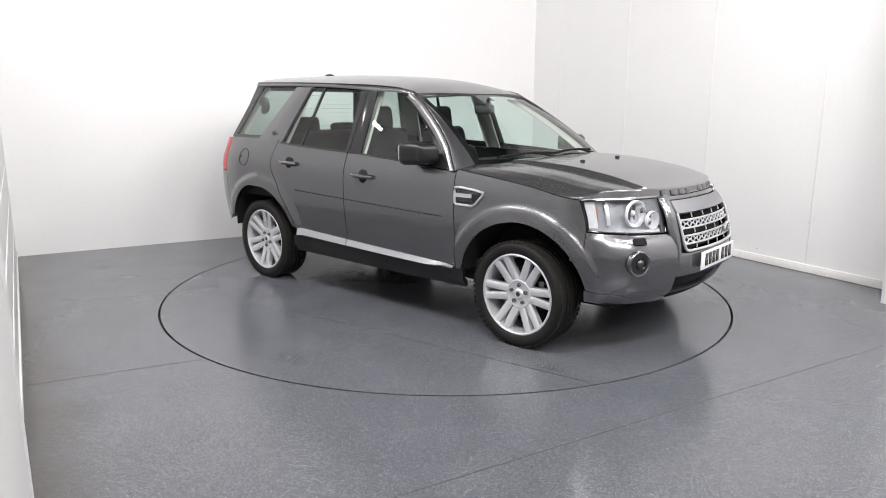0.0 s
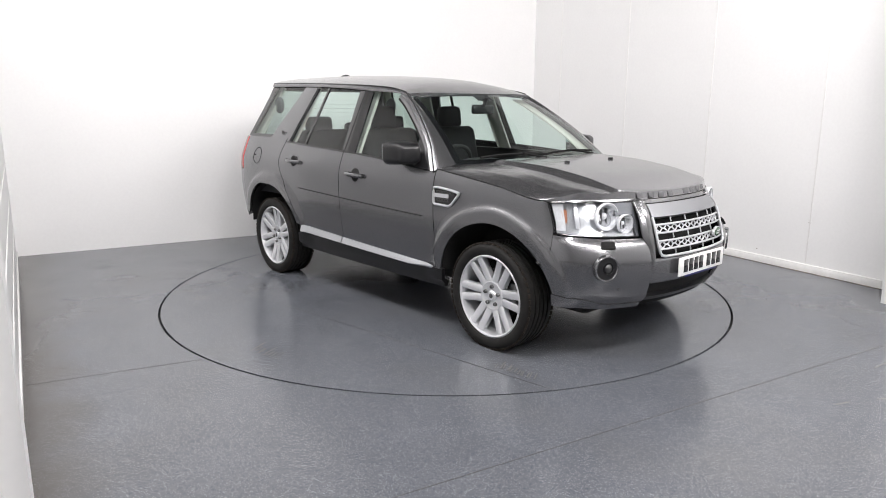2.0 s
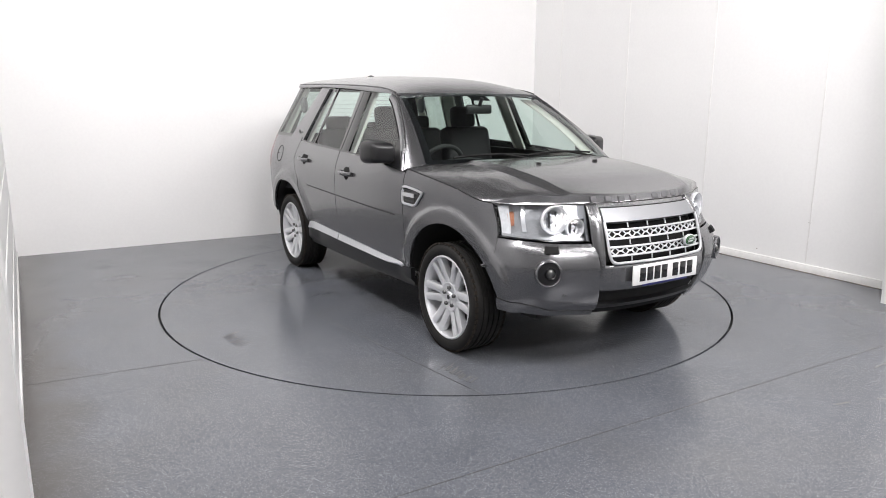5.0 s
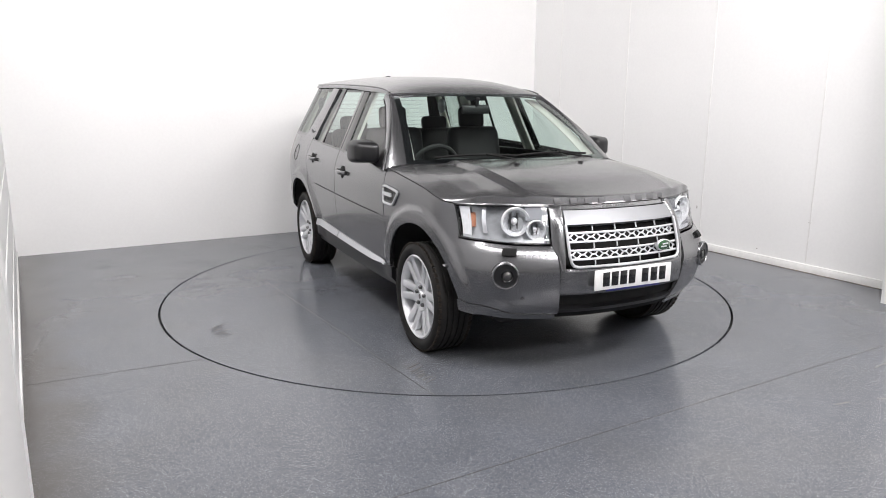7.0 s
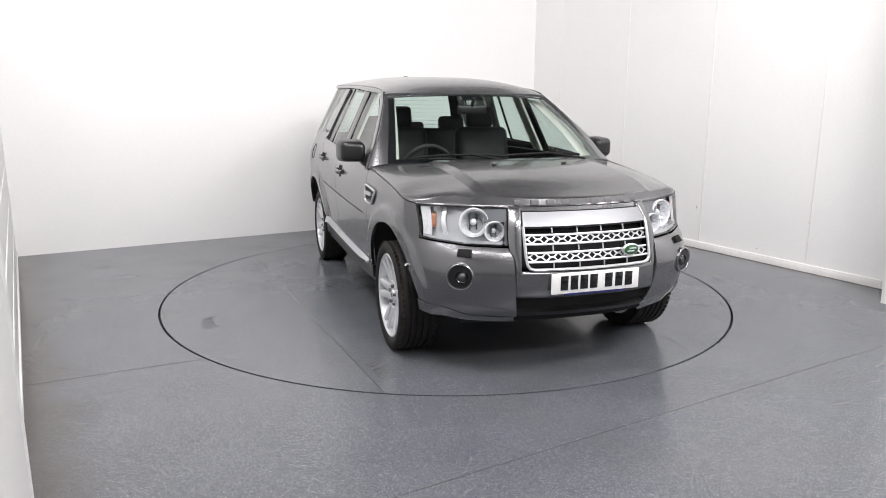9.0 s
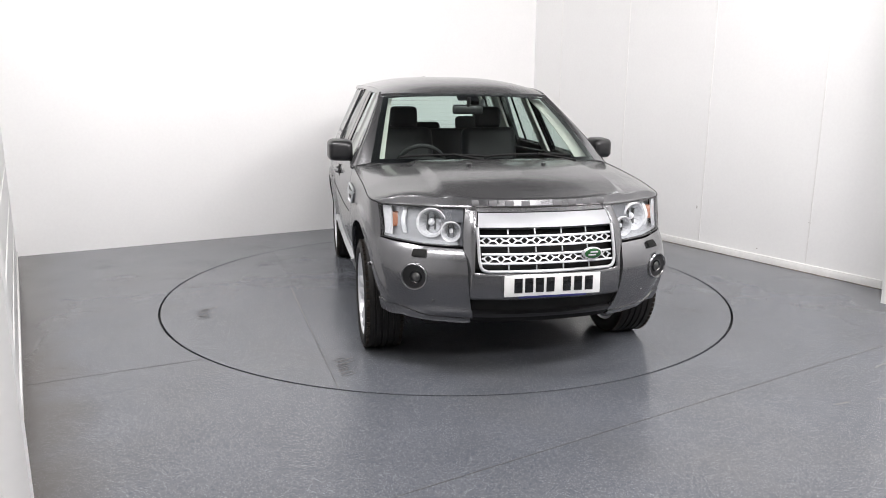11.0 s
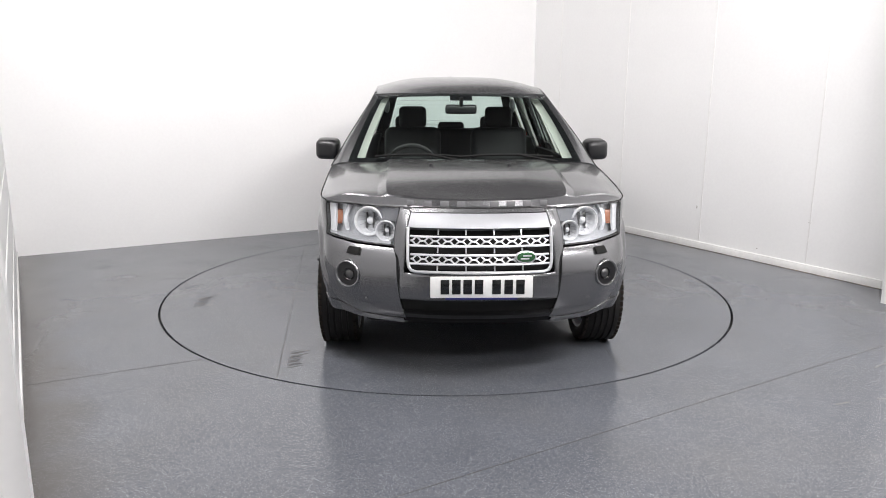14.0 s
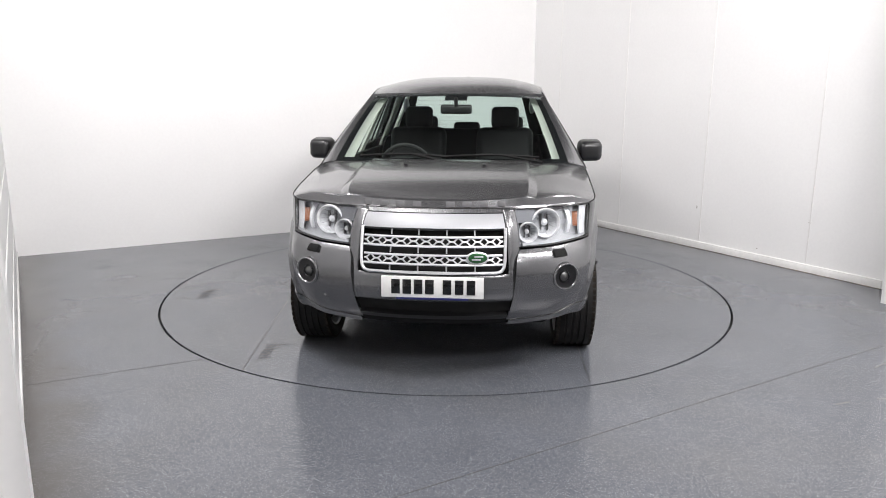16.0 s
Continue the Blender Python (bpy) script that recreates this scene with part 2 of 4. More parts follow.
def tube(points, radius, seg=8, bm=None, closed=False, flat=1.0):
    bm = bm or bmesh.new()
    pts = [Vector(p) for p in points]
    rings = []
    n = len(pts)
    for i, p in enumerate(pts):
        a = pts[(i - 1) % n] if closed or i else pts[0]
        b = pts[(i + 1) % n] if closed or i < n - 1 else pts[-1]
        d = (b - a).normalized()
        up = Vector((0, 0, 1)) if abs(d.z) < 0.95 else Vector((1, 0, 0))
        s = d.cross(up).normalized()
        w = s.cross(d)
        r = radius(i / max(n - 1, 1)) if callable(radius) else radius
        rings.append([bm.verts.new(p + s * (r * math.cos(2 * math.pi * k / seg)) + w * (r * flat * math.sin(2 * math.pi * k / seg))) for k in range(seg)])
    for i in range(n if closed else n - 1):
        for k in range(seg):
            bm.faces.new((rings[i][k], rings[(i + 1) % n][k], rings[(i + 1) % n][(k + 1) % seg], rings[i][(k + 1) % seg]))
    if not closed:
        bm.faces.new(rings[0]), bm.faces.new(rings[-1])
    return bm


def lathe(profile, seg=64, bm=None, axis="y", arc=None):
    """Turns (radius, offset) pairs about the axis y (or z)."""
    bm = bm or bmesh.new()
    rows = []
    for k in range(seg):
        a = 2 * math.pi * k / seg
        c, s = math.cos(a), math.sin(a)
        rows.append([bm.verts.new((r * c, o, r * s) if axis == "y" else (r * c, r * s, o)) for r, o in profile])
    for k in range(seg):
        p, q = rows[k], rows[(k + 1) % seg]
        for j in range(len(profile) - 1):
            bm.faces.new((p[j], q[j], q[j + 1], p[j + 1]))
    return bm


# ---- the room ----
WALL_TOP = 4.05
CORNER = Vector((1.145, 4.27, 0))
LEFT_A = Vector((-4.28, 1.127, 0))
A_DIR = (LEFT_A - CORNER).normalized()
B_DIR = Vector((0.498, -0.867, 0)).normalized()
L_DIR = Vector((0.526, -0.851, 0)).normalized()


def wall_run(name, start, end, out, z0=0.0, z1=WALL_TOP, thick=0.12, material=None, over=0.12):
    """A wall from start to end whose room face is the line; out: the side on which its thickness lies."""
    d = (end - start).normalized()
    n = Vector((-d.y, d.x, 0))
    n = n if n.dot(out) > 0 else -n
    mid = (start + end) / 2 + n * (thick / 2)
    ang = math.degrees(math.atan2(d.y, d.x))
    bm = box(mid.x, mid.y, (z0 + z1) / 2, (end - start).length + over, thick, z1 - z0, rz=ang)
    upper = box(mid.x, mid.y, (WALL_TOP + CEIL) / 2 + 0.002, (end - start).length + over, thick, CEIL - WALL_TOP - 0.004, rz=ang)
    tagged(finish(name + "_upper", upper, UPPER, smooth=False), kind="structure")
    return tagged(finish(name, bm, material or WHITE, smooth=False), kind="structure")


def strip(name, start, end, inside, width, z0, z1, material, bevel=0.003, label=""):
    d = (end - start).normalized()
    n = Vector((-d.y, d.x, 0))
    n = n if n.dot(inside) > 0 else -n
    mid = (start + end) / 2 + n * (width / 2 + 0.0)
    bm = box(mid.x, mid.y, (z0 + z1) / 2, (end - start).length, width, z1 - z0, bevel, math.degrees(math.atan2(d.y, d.x)))
    return tagged(finish(name, bm, material, label=label), kind="structure")


R_END = CORNER + B_DIR * 4.96
wall_run("wall_west", LEFT_A, CORNER, -(LEFT_A + CORNER))
wall_run("wall_east", CORNER, CORNER + B_DIR * 6.2, CORNER + B_DIR * 3)
L_END = LEFT_A + L_DIR * 6.1
wall_run("wall_side", LEFT_A, L_END, LEFT_A)
wall_run("wall_return", L_END, L_END + Vector((-1.2, -0.7, 0)), Vector((-1, 1, 0)))
BACK_L = L_END + Vector((-1.2, -0.7, 0))
wall_run("wall_back_left", BACK_L, Vector((-1.9, -7.6, 0)), Vector((-1, 0, 0)))
wall_run("wall_south", Vector((-1.9, -7.6, 0)), Vector((5.2, -7.6, 0)), Vector((0, -1, 0)))
wall_run("wall_south_east", CORNER + B_DIR * 6.2, Vector((5.2, -7.6, 0)), Vector((1, 0, 0)))


def slab(name, z, material, flip=1, thick=0.1):
    pts = [CORNER - A_DIR * 0.3 - B_DIR * 0.3, CORNER + B_DIR * 6.4 + Vector((0.4, 0, 0)), Vector((5.6, -7.9, 0)), Vector((-2.6, -7.9, 0)), Vector((-2.6, -4.0, 0)), LEFT_A + L_DIR * 3 - Vector((0.4, 0, 0)), LEFT_A + A_DIR * 0.3]
    bm = bmesh.new()
    lo = [bm.verts.new((p.x, p.y, z)) for p in pts]
    hi = [bm.verts.new((p.x, p.y, z + thick)) for p in pts]
    bm.faces.new(lo), bm.faces.new(hi)
    for i in range(len(pts)):
        bm.faces.new((lo[i], lo[(i + 1) % len(pts)], hi[(i + 1) % len(pts)], hi[i]))
    return tagged(finish(name, bm, material, smooth=False), kind="structure")


slab("ceiling", CEIL, CEILM)


def build_floor():
    """One sheet with the round hole of the turntable in it."""
    bm = bmesh.new()
    n = 160
    ring = [TABLE_R + 0.008, 2.5, 3.2, 4.5, 10.5]
    rows = [[bm.verts.new((r * math.cos(2 * math.pi * k / n), r * math.sin(2 * math.pi * k / n), 0)) for k in range(n)] for r in ring]
    rim = [bm.verts.new((ring[0] * math.cos(2 * math.pi * k / n), ring[0] * math.sin(2 * math.pi * k / n), -0.04)) for k in range(n)]
    rows.insert(0, rim)
    for a, b in zip(rows, rows[1:]):
        for k in range(n):
            bm.faces.new((a[k], a[(k + 1) % n], b[(k + 1) % n], b[k]))
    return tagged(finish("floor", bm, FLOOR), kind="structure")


build_floor()
pit = bmesh.new()
bmesh.ops.create_circle(pit, cap_ends=True, segments=96, radius=TABLE_R + 0.05, matrix=pose(0, 0, -0.041))
tagged(finish("floor_pit", pit, SEAM), kind="structure")

# baseboards and panel joints
strip("baseboard", LEFT_A, CORNER, -CORNER - LEFT_A, 0.014, 0.0, 0.075, TRIM)
strip("baseboard", CORNER, R_END, -CORNER, 0.014, 0.0, 0.075, TRIM)
strip("baseboard", LEFT_A, L_END, Vector((1, 1, 0)), 0.012, 0.0, 0.05, TRIM)

for a, b, way in ((LEFT_A, CORNER, -CORNER - LEFT_A), (CORNER, R_END, -CORNER)):
    strip("floor_edge_grime", a, b, way, 0.021, 0.0003, 0.0045, GRIME, 0.001)


def joints(start, direction, first, inside):
    """Thin cover strips over the joints of the 1.2 m wall boards."""
    for k in range(5):
        d = first + 1.2 * k
        p = start + direction * d
        q = p + direction * 0.012
        if 0.2 < d < 6.0:
            strip("wall_trim", p, q, inside, 0.004, 0.087, WALL_TOP - 0.01, TRIM, 0.001)


joints(CORNER, A_DIR, 0.88, -CORNER - LEFT_A)
joints(CORNER, B_DIR, 0.677, -CORNER)
# small knocks and rubs on the wall paint
for start, d, inside, spots in ((CORNER, A_DIR, -CORNER - LEFT_A, ((5.03, 0.105, 0.018, 0.004), (3.85, 0.628, 0.010, 0.010), (4.80, 0.20, 0.010, 0.005))), (CORNER, B_DIR, -CORNER, ((4.27, 0.452, 0.022, 0.008), (3.02, 0.42, 0.012, 0.030), (3.77, 0.12, 0.014, 0.010)))):
    for run, z, w, h in spots:
        strip("wall_scuff", start + d * run, start + d * (run + w), inside, 0.0012, z, z + h, WALLMARK, 0.0)
# thin cable ducts on the side wall
for z in (0.30, 0.62, 0.92):
    strip("wall_trim", LEFT_A + L_DIR * 0.2, L_END - L_DIR * 0.1, Vector((1, 1, 0)), 0.006, z, z + 0.012, TRIM, 0.001)
# pier at the end of the east wall
pier_at = Vector((3.352, -0.445, 0))
pier_n = Vector((0.867, 0.498, 0))
pier_c = pier_at + pier_n * 0.30 + B_DIR * 0.06
tagged(finish("wall_pier", box(pier_c.x, pier_c.y, WALL_TOP / 2, 0.12, 0.60, WALL_TOP, 0.004, math.degrees(math.atan2(B_DIR.y, B_DIR.x))), WHITE), kind="structure")


def seam(a, b, name="floor_seam", width=0.0022):
    a, b = Vector(a), Vector(b)
    d = (b - a).normalized()
    m = (a + b) / 2
    bm = box(m.x, m.y, 0.0008, (b - a).length, width, 0.001, 0, math.degrees(math.atan2(d.y, d.x)))
    return tagged(finish(name, bm, FLOORWELD, smooth=False), kind="structure")


seam((-2.30, -2.14, 0), (-1.44, -1.716, 0))
seam((2.76, -1.42, 0), (-1.1, -3.70, 0))


for x, y, length, rot in ((2.03, -2.28, 0.09, 20), (2.30, -2.22, 0.12, 5), (2.55, -1.75, 0.14, 35), (2.05, -2.72, 0.10, -15)):
    tagged(finish("floor_scuff", box(x, y, 0.0006, length, 0.008, 0.0008, 0, rot), SCUFF, smooth=False), kind="structure")


# ---- the turntable: a round piece of the same floor that turns with the car ----
def build_turntable():
    bm = bmesh.new()
    n = 160
    r = TABLE_R - 0.008
    top = [bm.verts.new((r * math.cos(2 * math.pi * k / n), r * math.sin(2 * math.pi * k / n), 0)) for k in range(n)]
    low = [bm.verts.new((v.co.x, v.co.y, -0.03)) for v in top]
    bm.faces.new(top)
    for k in range(n):
        bm.faces.new((top[k], top[(k + 1) % n], low[(k + 1) % n], low[k]))
    disc = finish("turntable", bm, TABLE, angle=30)
    tagged(disc, "round grey flecked vinyl turntable flush with the floor", "turntable")
    for a, b in (((2.02 + OFF_X, -1.10 + OFF_Y), (-1.45 + OFF_X, -1.52 + OFF_Y)), ((2.00 + OFF_X, 0.852 + OFF_Y), (-2.0 + OFF_X, 0.81 + OFF_Y))):
        d = Vector((b[0] - a[0], b[1] - a[1], 0))
        m = (Vector((*a, 0)) + Vector((*b, 0))) / 2
        part("seam", box(m.x, m.y, 0.0006, d.length, 0.0040, 0.0008, 0, math.degrees(math.atan2(d.y, d.x))), WELD, disc, smooth=False)
    # tyre scuffs: short rubber strokes side by side
    rnd = random.Random(5)
    for cx, cy, rot in ((0.48, -1.957, 28), (1.70, -1.055, 28)):
        sb = bmesh.new()
        for k in range(13):
            x = cx + OFF_X + (k - 6) * 0.021 + rnd.uniform(-0.006, 0.006)
            box(x, cy + OFF_Y + rnd.uniform(-0.025, 0.025), 0.0006, rnd.uniform(0.004, 0.010), rnd.uniform(0.06, 0.12), 0.0008, 0, rot + rnd.uniform(-2.5, 2.5), bm=sb)
        part("scuff_mark", sb, SCUFF, disc, "dark rubber scuff strokes", smooth=False)
    return disc


turntable = build_turntable()

# ---- the car: body surfaces; x forward, y to its left, z up, origin under its middle ----
PLAN = [(2.19, 0.0), (2.185, 0.15), (2.165, 0.30), (2.125, 0.44), (2.075, 0.56), (2.015, 0.675), (1.94, 0.755), (1.85, 0.826), (1.74, 0.866), (1.58, 0.888), (1.35, 0.900), (1.0, 0.925), (0.4, 0.946), (-0.3, 0.95), (-1.0, 0.945), (-1.45, 0.938), (-1.70, 0.936), (-1.88, 0.918), (-2.01, 0.865), (-2.11, 0.75), (-2.18, 0.52), (-2.21, 0.2), (-2.215, 0.0)]


def spline(pts, per=12):
    out = []
    p = [np.array(q, float) for q in pts]
    ext = [np.array((p[1][0], -p[1][1])), *p, np.array((p[-2][0], -p[-2][1]))]
    for i in range(1, len(ext) - 2):
        a, b, c, d = ext[i - 1:i + 3]
        for k in range(per):
            t = k / per
            out.append(0.5 * (2 * b + (c - a) * t + (2 * a - 5 * b + 4 * c - d) * t**2 + (3 * b - a - 3 * c + d) * t**3))
    out.append(p[-1])
    return np.array(out)


CURVE = spline(PLAN)
ARC = np.concatenate([[0], np.cumsum(np.linalg.norm(np.diff(CURVE, axis=0), axis=1))])
S_END = float(ARC[-1])


def s_x(x):
    """Arc length from the nose's middle to where the flank has this x."""
    return float(np.interp(-x, -CURVE[:, 0], ARC))


def s_y(y):
    """Arc length from the nose's middle to half-width y, on the nose."""
    k = int(np.argmax(CURVE[:, 1]))
    return float(np.interp(y, CURVE[:k, 1], ARC[:k]))


SIDE_PROFILE = [(0.25, 0.075), (0.34, 0.05), (0.42, 0.046), (0.52, 0.030), (0.62, 0.015), (0.72, 0.004), (0.80, 0.0), (0.92, 0.0), (1.0, 0.008), (1.06, 0.026), (1.12, 0.048), (1.25, 0.10)]
NOSE_PROFILE = [(0.25, 0.16), (0.34, 0.10), (0.40, 0.046), (0.48, 0.010), (0.56, -0.008), (0.62, -0.012), (0.68, 0.002), (0.73, 0.028), (0.76, 0.060), (0.86, 0.10), (0.95, 0.14), (1.1, 0.20)]
CENTRE_PROFILE = [(0.25, 0.16), (0.34, 0.09), (0.40, 0.040), (0.48, 0.006), (0.56, -0.010), (0.62, -0.010), (0.66, -0.006), (0.76, 0.020), (0.86, 0.055), (0.93, 0.108), (0.96, 0.135)]
ARCHES = ((1.333, 0.455), (-1.333, 0.465))
HUB_Z = 0.333


def arch_z(x):
    z = 0.0
    for cx, r in ARCHES:
        if abs(x - cx) < r:
            z = max(z, HUB_Z + math.sqrt(r * r - (x - cx) ** 2))
    return z


def body(s, z, off=0.0):
    """A point of the body's outer skin; s < 0 is the car's right."""
    a = min(abs(s), S_END)
    x = float(np.interp(a, ARC, CURVE[:, 0]))
    y = float(np.interp(a, ARC, CURVE[:, 1]))
    e = 0.004
    x1, x0 = float(np.interp(min(a + e, S_END), ARC, CURVE[:, 0])), float(np.interp(max(a - e, 0), ARC, CURVE[:, 0]))
    y1, y0 = float(np.interp(min(a + e, S_END), ARC, CURVE[:, 1])), float(np.interp(max(a - e, 0), ARC, CURVE[:, 1]))
    n = Vector((y1 - y0, -(x1 - x0), 0)).normalized()
    w = min(max((x - 1.60) / 0.42, 0), 1)
    w = w * w * (3 - 2 * w)
    d = interp(z, SIDE_PROFILE) * (1 - w) + interp(z, NOSE_PROFILE) * w
    for cx, r in ARCHES:
        q = math.hypot(x - cx, z - HUB_Z) - r
        if -0.05 < q < 0.12 and z > 0.33:
            e = min(max((0.115 - q) / 0.045, 0), 1)
            d -= 0.022 * e * e * (3 - 2 * e)
    p = Vector((x, y, z)) + n * (off - d)
    return Vector((p.x, p.y if s >= 0 else -p.y, p.z))


def skin(s0, s1, zlo, zhi, ns, nz, off=0.0, thick=0.02, side=1, bm=None):
    """A panel of the body's skin between two arc lengths; zlo and zhi take x."""
    lo = zlo if callable(zlo) else (lambda x: zlo)
    hi = zhi if callable(zhi) else (lambda x: zhi)

    def fn(s, v):
        x = float(np.interp(abs(s), ARC, CURVE[:, 0]))
        a, b = lo(x), hi(x)
        return body(side * s if side else s, a + (b - a) * v, off)

    return grid(fn, lin(s0, s1, ns), lin(0, 1, nz), thick, bm)


def wing_front(z):
    """x of the joint between the wing and the bumper or lamp; low down it runs into the wheel arch."""
    if z < 0.615:
        cx, r = ARCHES[0]
        return cx + math.sqrt(max(r * r - (z - HUB_Z) ** 2, 0.0))
    return interp(z, [(0.615, 1.688), (0.645, 1.735), (0.69, 1.764), (0.777, 1.766), (0.96, 1.718)])


def panel(sa, sb, zlo, zhi, ns, nz, off=0.0, thick=0.02, side=1, bm=None):
    """A panel of the skin whose ends sa(z), sb(z) lean and whose edges zlo(x), zhi(x) curve."""
    def fn(u, v):
        z = 0.7
        for _ in range(5):
            a = sa(z) + (sb(z) - sa(z)) * u
            x = float(np.interp(a, ARC, CURVE[:, 0]))
            z = zlo(x) + (zhi(x) - zlo(x)) * v
        return body(side * a, z, off(v) if callable(off) else off)
    return grid(fn, lin(0, 1, ns), lin(0, 1, nz), thick, bm)


car = new("car")
tagged(car, "grey metallic five-door off-road car with silver alloy wheels", "car")


def both(make):
    for side in (-1, 1):
        make(side)


def belt_z(x):
    """Lower edge of the side windows."""
    return interp(x, [(-2.3, 1.205), (-1.45, 1.195), (-1.06, 1.167), (-0.25, 1.135), (0.2, 1.113), (0.76, 1.068), (0.9, 1.06)])


def bonnet_edge_z(x):
    return interp(x, [(0.84, 1.078), (1.1, 1.048), (1.4, 1.008), (1.72, 0.955), (1.95, 0.952), (2.1, 0.958)])


GAP = 0.0035
RD_REAR = [(0.40, -0.83), (0.52, -0.862), (0.66, -0.93), (0.80, -1.035), (0.92, -1.13), (1.02, -1.165), (1.2, -1.12)]


def slanted(z0, z1, xa, xb, nz, nx, side, off=0.0, thick=0.02, top=None, bottom=None):
    """A flank panel whose front and rear edges, xa(z) and xb(z), lean; its upper edge may follow top(x)."""
    def fn(v, u):
        z = z0 + (z1 - z0) * v
        a, b = xa(z), xb(z)
        x = a + (b - a) * u
        t = top(x) if top else z1
        b0 = bottom(x) if bottom else z0
        zz = b0 + (t - b0) * v
        a, b = xa(zz), xb(zz)
        x = a + (b - a) * u
        return body(side * s_x(x), zz, off)
    return grid(fn, lin(0, 1, nz), lin(0, 1, nx), thick)


def build_flank(side):
    # front door
    fd = part("front_door", slanted(0.43, 1.12, lambda z: 0.843 - GAP, lambda z: -0.225 + GAP, 22, 20, side, top=lambda x: belt_z(x) - 0.006), PAINT, car)
    rd = part("rear_door", slanted(0.43, 1.15, lambda z: -0.225 - GAP, lambda z: interp(z, RD_REAR) + GAP, 24, 20, side, top=lambda x: belt_z(x) - 0.006), PAINT, car)
    # swage moulding along both doors: a thin step
    for door, xa, xb in ((fd, 0.74, -0.222), (rd, -0.228, -0.83)):
        part("door_moulding", tube([body(side * s_x(x), 0.786 - 0.028 * (x + 0.05), 0.0) for x in lin(xa, xb, 16)], 0.0032, 6), VOID, door, "dark swage line")
        # silver strip along the foot of the door
        def strip_pt(u, v, x0=xa + 0.085 if xa > 0 else -0.245, x1=-0.232 if xa > 0 else -0.815):
            x = x0 + (x1 - x0) * u
            hi, lo = 0.470 - 0.035 * x, 0.428 - 0.022 * x
            if xa > 0:
                lo = hi + (lo - hi) * min(1, 0.15 + u * 4)
            return body(side * s_x(x), lo + (hi - lo) * v, 0.030 - 0.024 * v)
        part("sill_strip", grid(strip_pt, lin(0, 1, 14), lin(0, 1, 5), 0.012), mat_strip, door, "satin silver strip")
        # bright waist line under the glass
        part("waist_strip", slanted(1.0, 1.1, lambda z: xa + 0.07 if xa > 0 else xa, lambda z: xb if xa > 0 else -1.09, 3, 14, side, 0.003, 0.006, top=lambda x: belt_z(x) + 0.008, bottom=lambda x: belt_z(x) - 0.004), GLOSSBLACK, door)
    # handles
    for door, hx, hz in ((fd, -0.011, 0.974), (rd, -0.905, 1.016)):
        c = body(side * s_x(hx), hz, 0.0)
        cup = bmesh.new()
        bmesh.ops.create_uvsphere(cup, u_segments=20, v_segments=10, radius=1.0, matrix=Matrix.Translation(c + Vector((0, -side * 0.002, -0.001))) @ Matrix.Diagonal((0.050, 0.013, 0.052, 1)))
        part("handle_cup", cup, VOID, door, "dark recessed handle cup")
        pts = [c + Vector((u, side * (0.008 + 0.026 * (1 - abs(u / 0.105) ** 2.5)), 0.004 - 0.03 * u)) for u in lin(-0.105, 0.105, 13)]
        part("door_handle", tube(pts, 0.0175, 10, flat=0.95), PAINT, door)
    # front wing
    wing = part("front_wing", panel(lambda z: s_x(wing_front(max(z, 0.618)) - 0.002), lambda z: s_x(0.843 + GAP), lambda x: max(0.425, arch_z(x)), lambda x: bonnet_edge_z(x) - 0.002, 70, 24, side=side), PAINT, car)
    # side vent with mesh and silver frame
    loop = [(x + 0.035, z) for x, z in ((0.822, 0.964), (0.86, 0.968), (0.98, 0.957), (1.045, 0.946), (1.04, 0.93), (0.98, 0.866), (0.955, 0.855), (0.835, 0.858), (0.822, 0.868))]
    vent = part("side_vent", patch_poly(loop, side, 0.004, 0.006), GLOSSBLACK, wing, "silver framed black mesh side vent")
    part("vent_frame", tube([body(side * s_x(x), z, 0.008) for x, z in dense(loop, 4)], 0.0085, 8, closed=True), SILVER, vent)
    part("vent_bar", slanted(0.905, 0.93, lambda z: 0.99, lambda z: 0.86, 4, 8, side, 0.012, 0.01), SILVER, vent)
    for k in range(7):
        x = 0.885 + k * 0.024
        for z0, z1 in ((0.952 - k * 0.001, 0.932), (0.902, 0.880))[: 2 if k < 5 else 1]:
            part("vent_mesh", tube([body(side * s_x(x - 0.008), z0, 0.008), body(side * s_x(x + 0.012), z1, 0.008)], 0.0028, 6), DISC, vent)
            part("vent_mesh", tube([body(side * s_x(x + 0.012), z0, 0.0075), body(side * s_x(x - 0.008), z1, 0.0075)], 0.0028, 6), DISC, vent)
    # rear quarter, behind the rear door and round to the tail lamp
    def quarter(v, u):
        z = 0.50 + (1.195 - 0.50) * v
        xa, xb = interp(z, RD_REAR) - GAP, -1.845
        x = xa + (xb - xa) * u
        zz = max(z, arch_z(x)) if v < 1 else z
        az = arch_z(x)
        z0 = max(0.50, az)
        zz = z0 + (1.195 - z0) * v
        xa = interp(zz, RD_REAR) - GAP
        x = xa + (xb - xa) * u
        return body(side * s_x(x), max(zz, arch_z(x)))
    quarter_ob = part("rear_quarter", grid(quarter, lin(0, 1, 26), lin(0, 1, 44), 0.02), PAINT, car)
    c = body(side * s_x(-1.569), 1.03, 0.001)
    if side < 0:
        fuel = part("fuel_flap", tube([body(side * s_x(-1.569 + 0.066 * math.cos(a)), 1.03 + 0.070 * math.sin(a), 0.0005) for a in lin(0, 2 * math.pi, 37)[:-1]], 0.0026, 6, closed=True), VOID, quarter_ob)
        part("flap_catch", box(c.x - 0.045, c.y - 0.001, c.z + 0.005, 0.02, 0.006, 0.012, 0.002), VOID, fuel)
    # tail lamp
    part("tail_lamp", skin(s_x(-1.85), s_x(-2.02), 0.90, 1.19, 10, 10, 0.0, 0.008, side), RED, car, "red tail lamp")
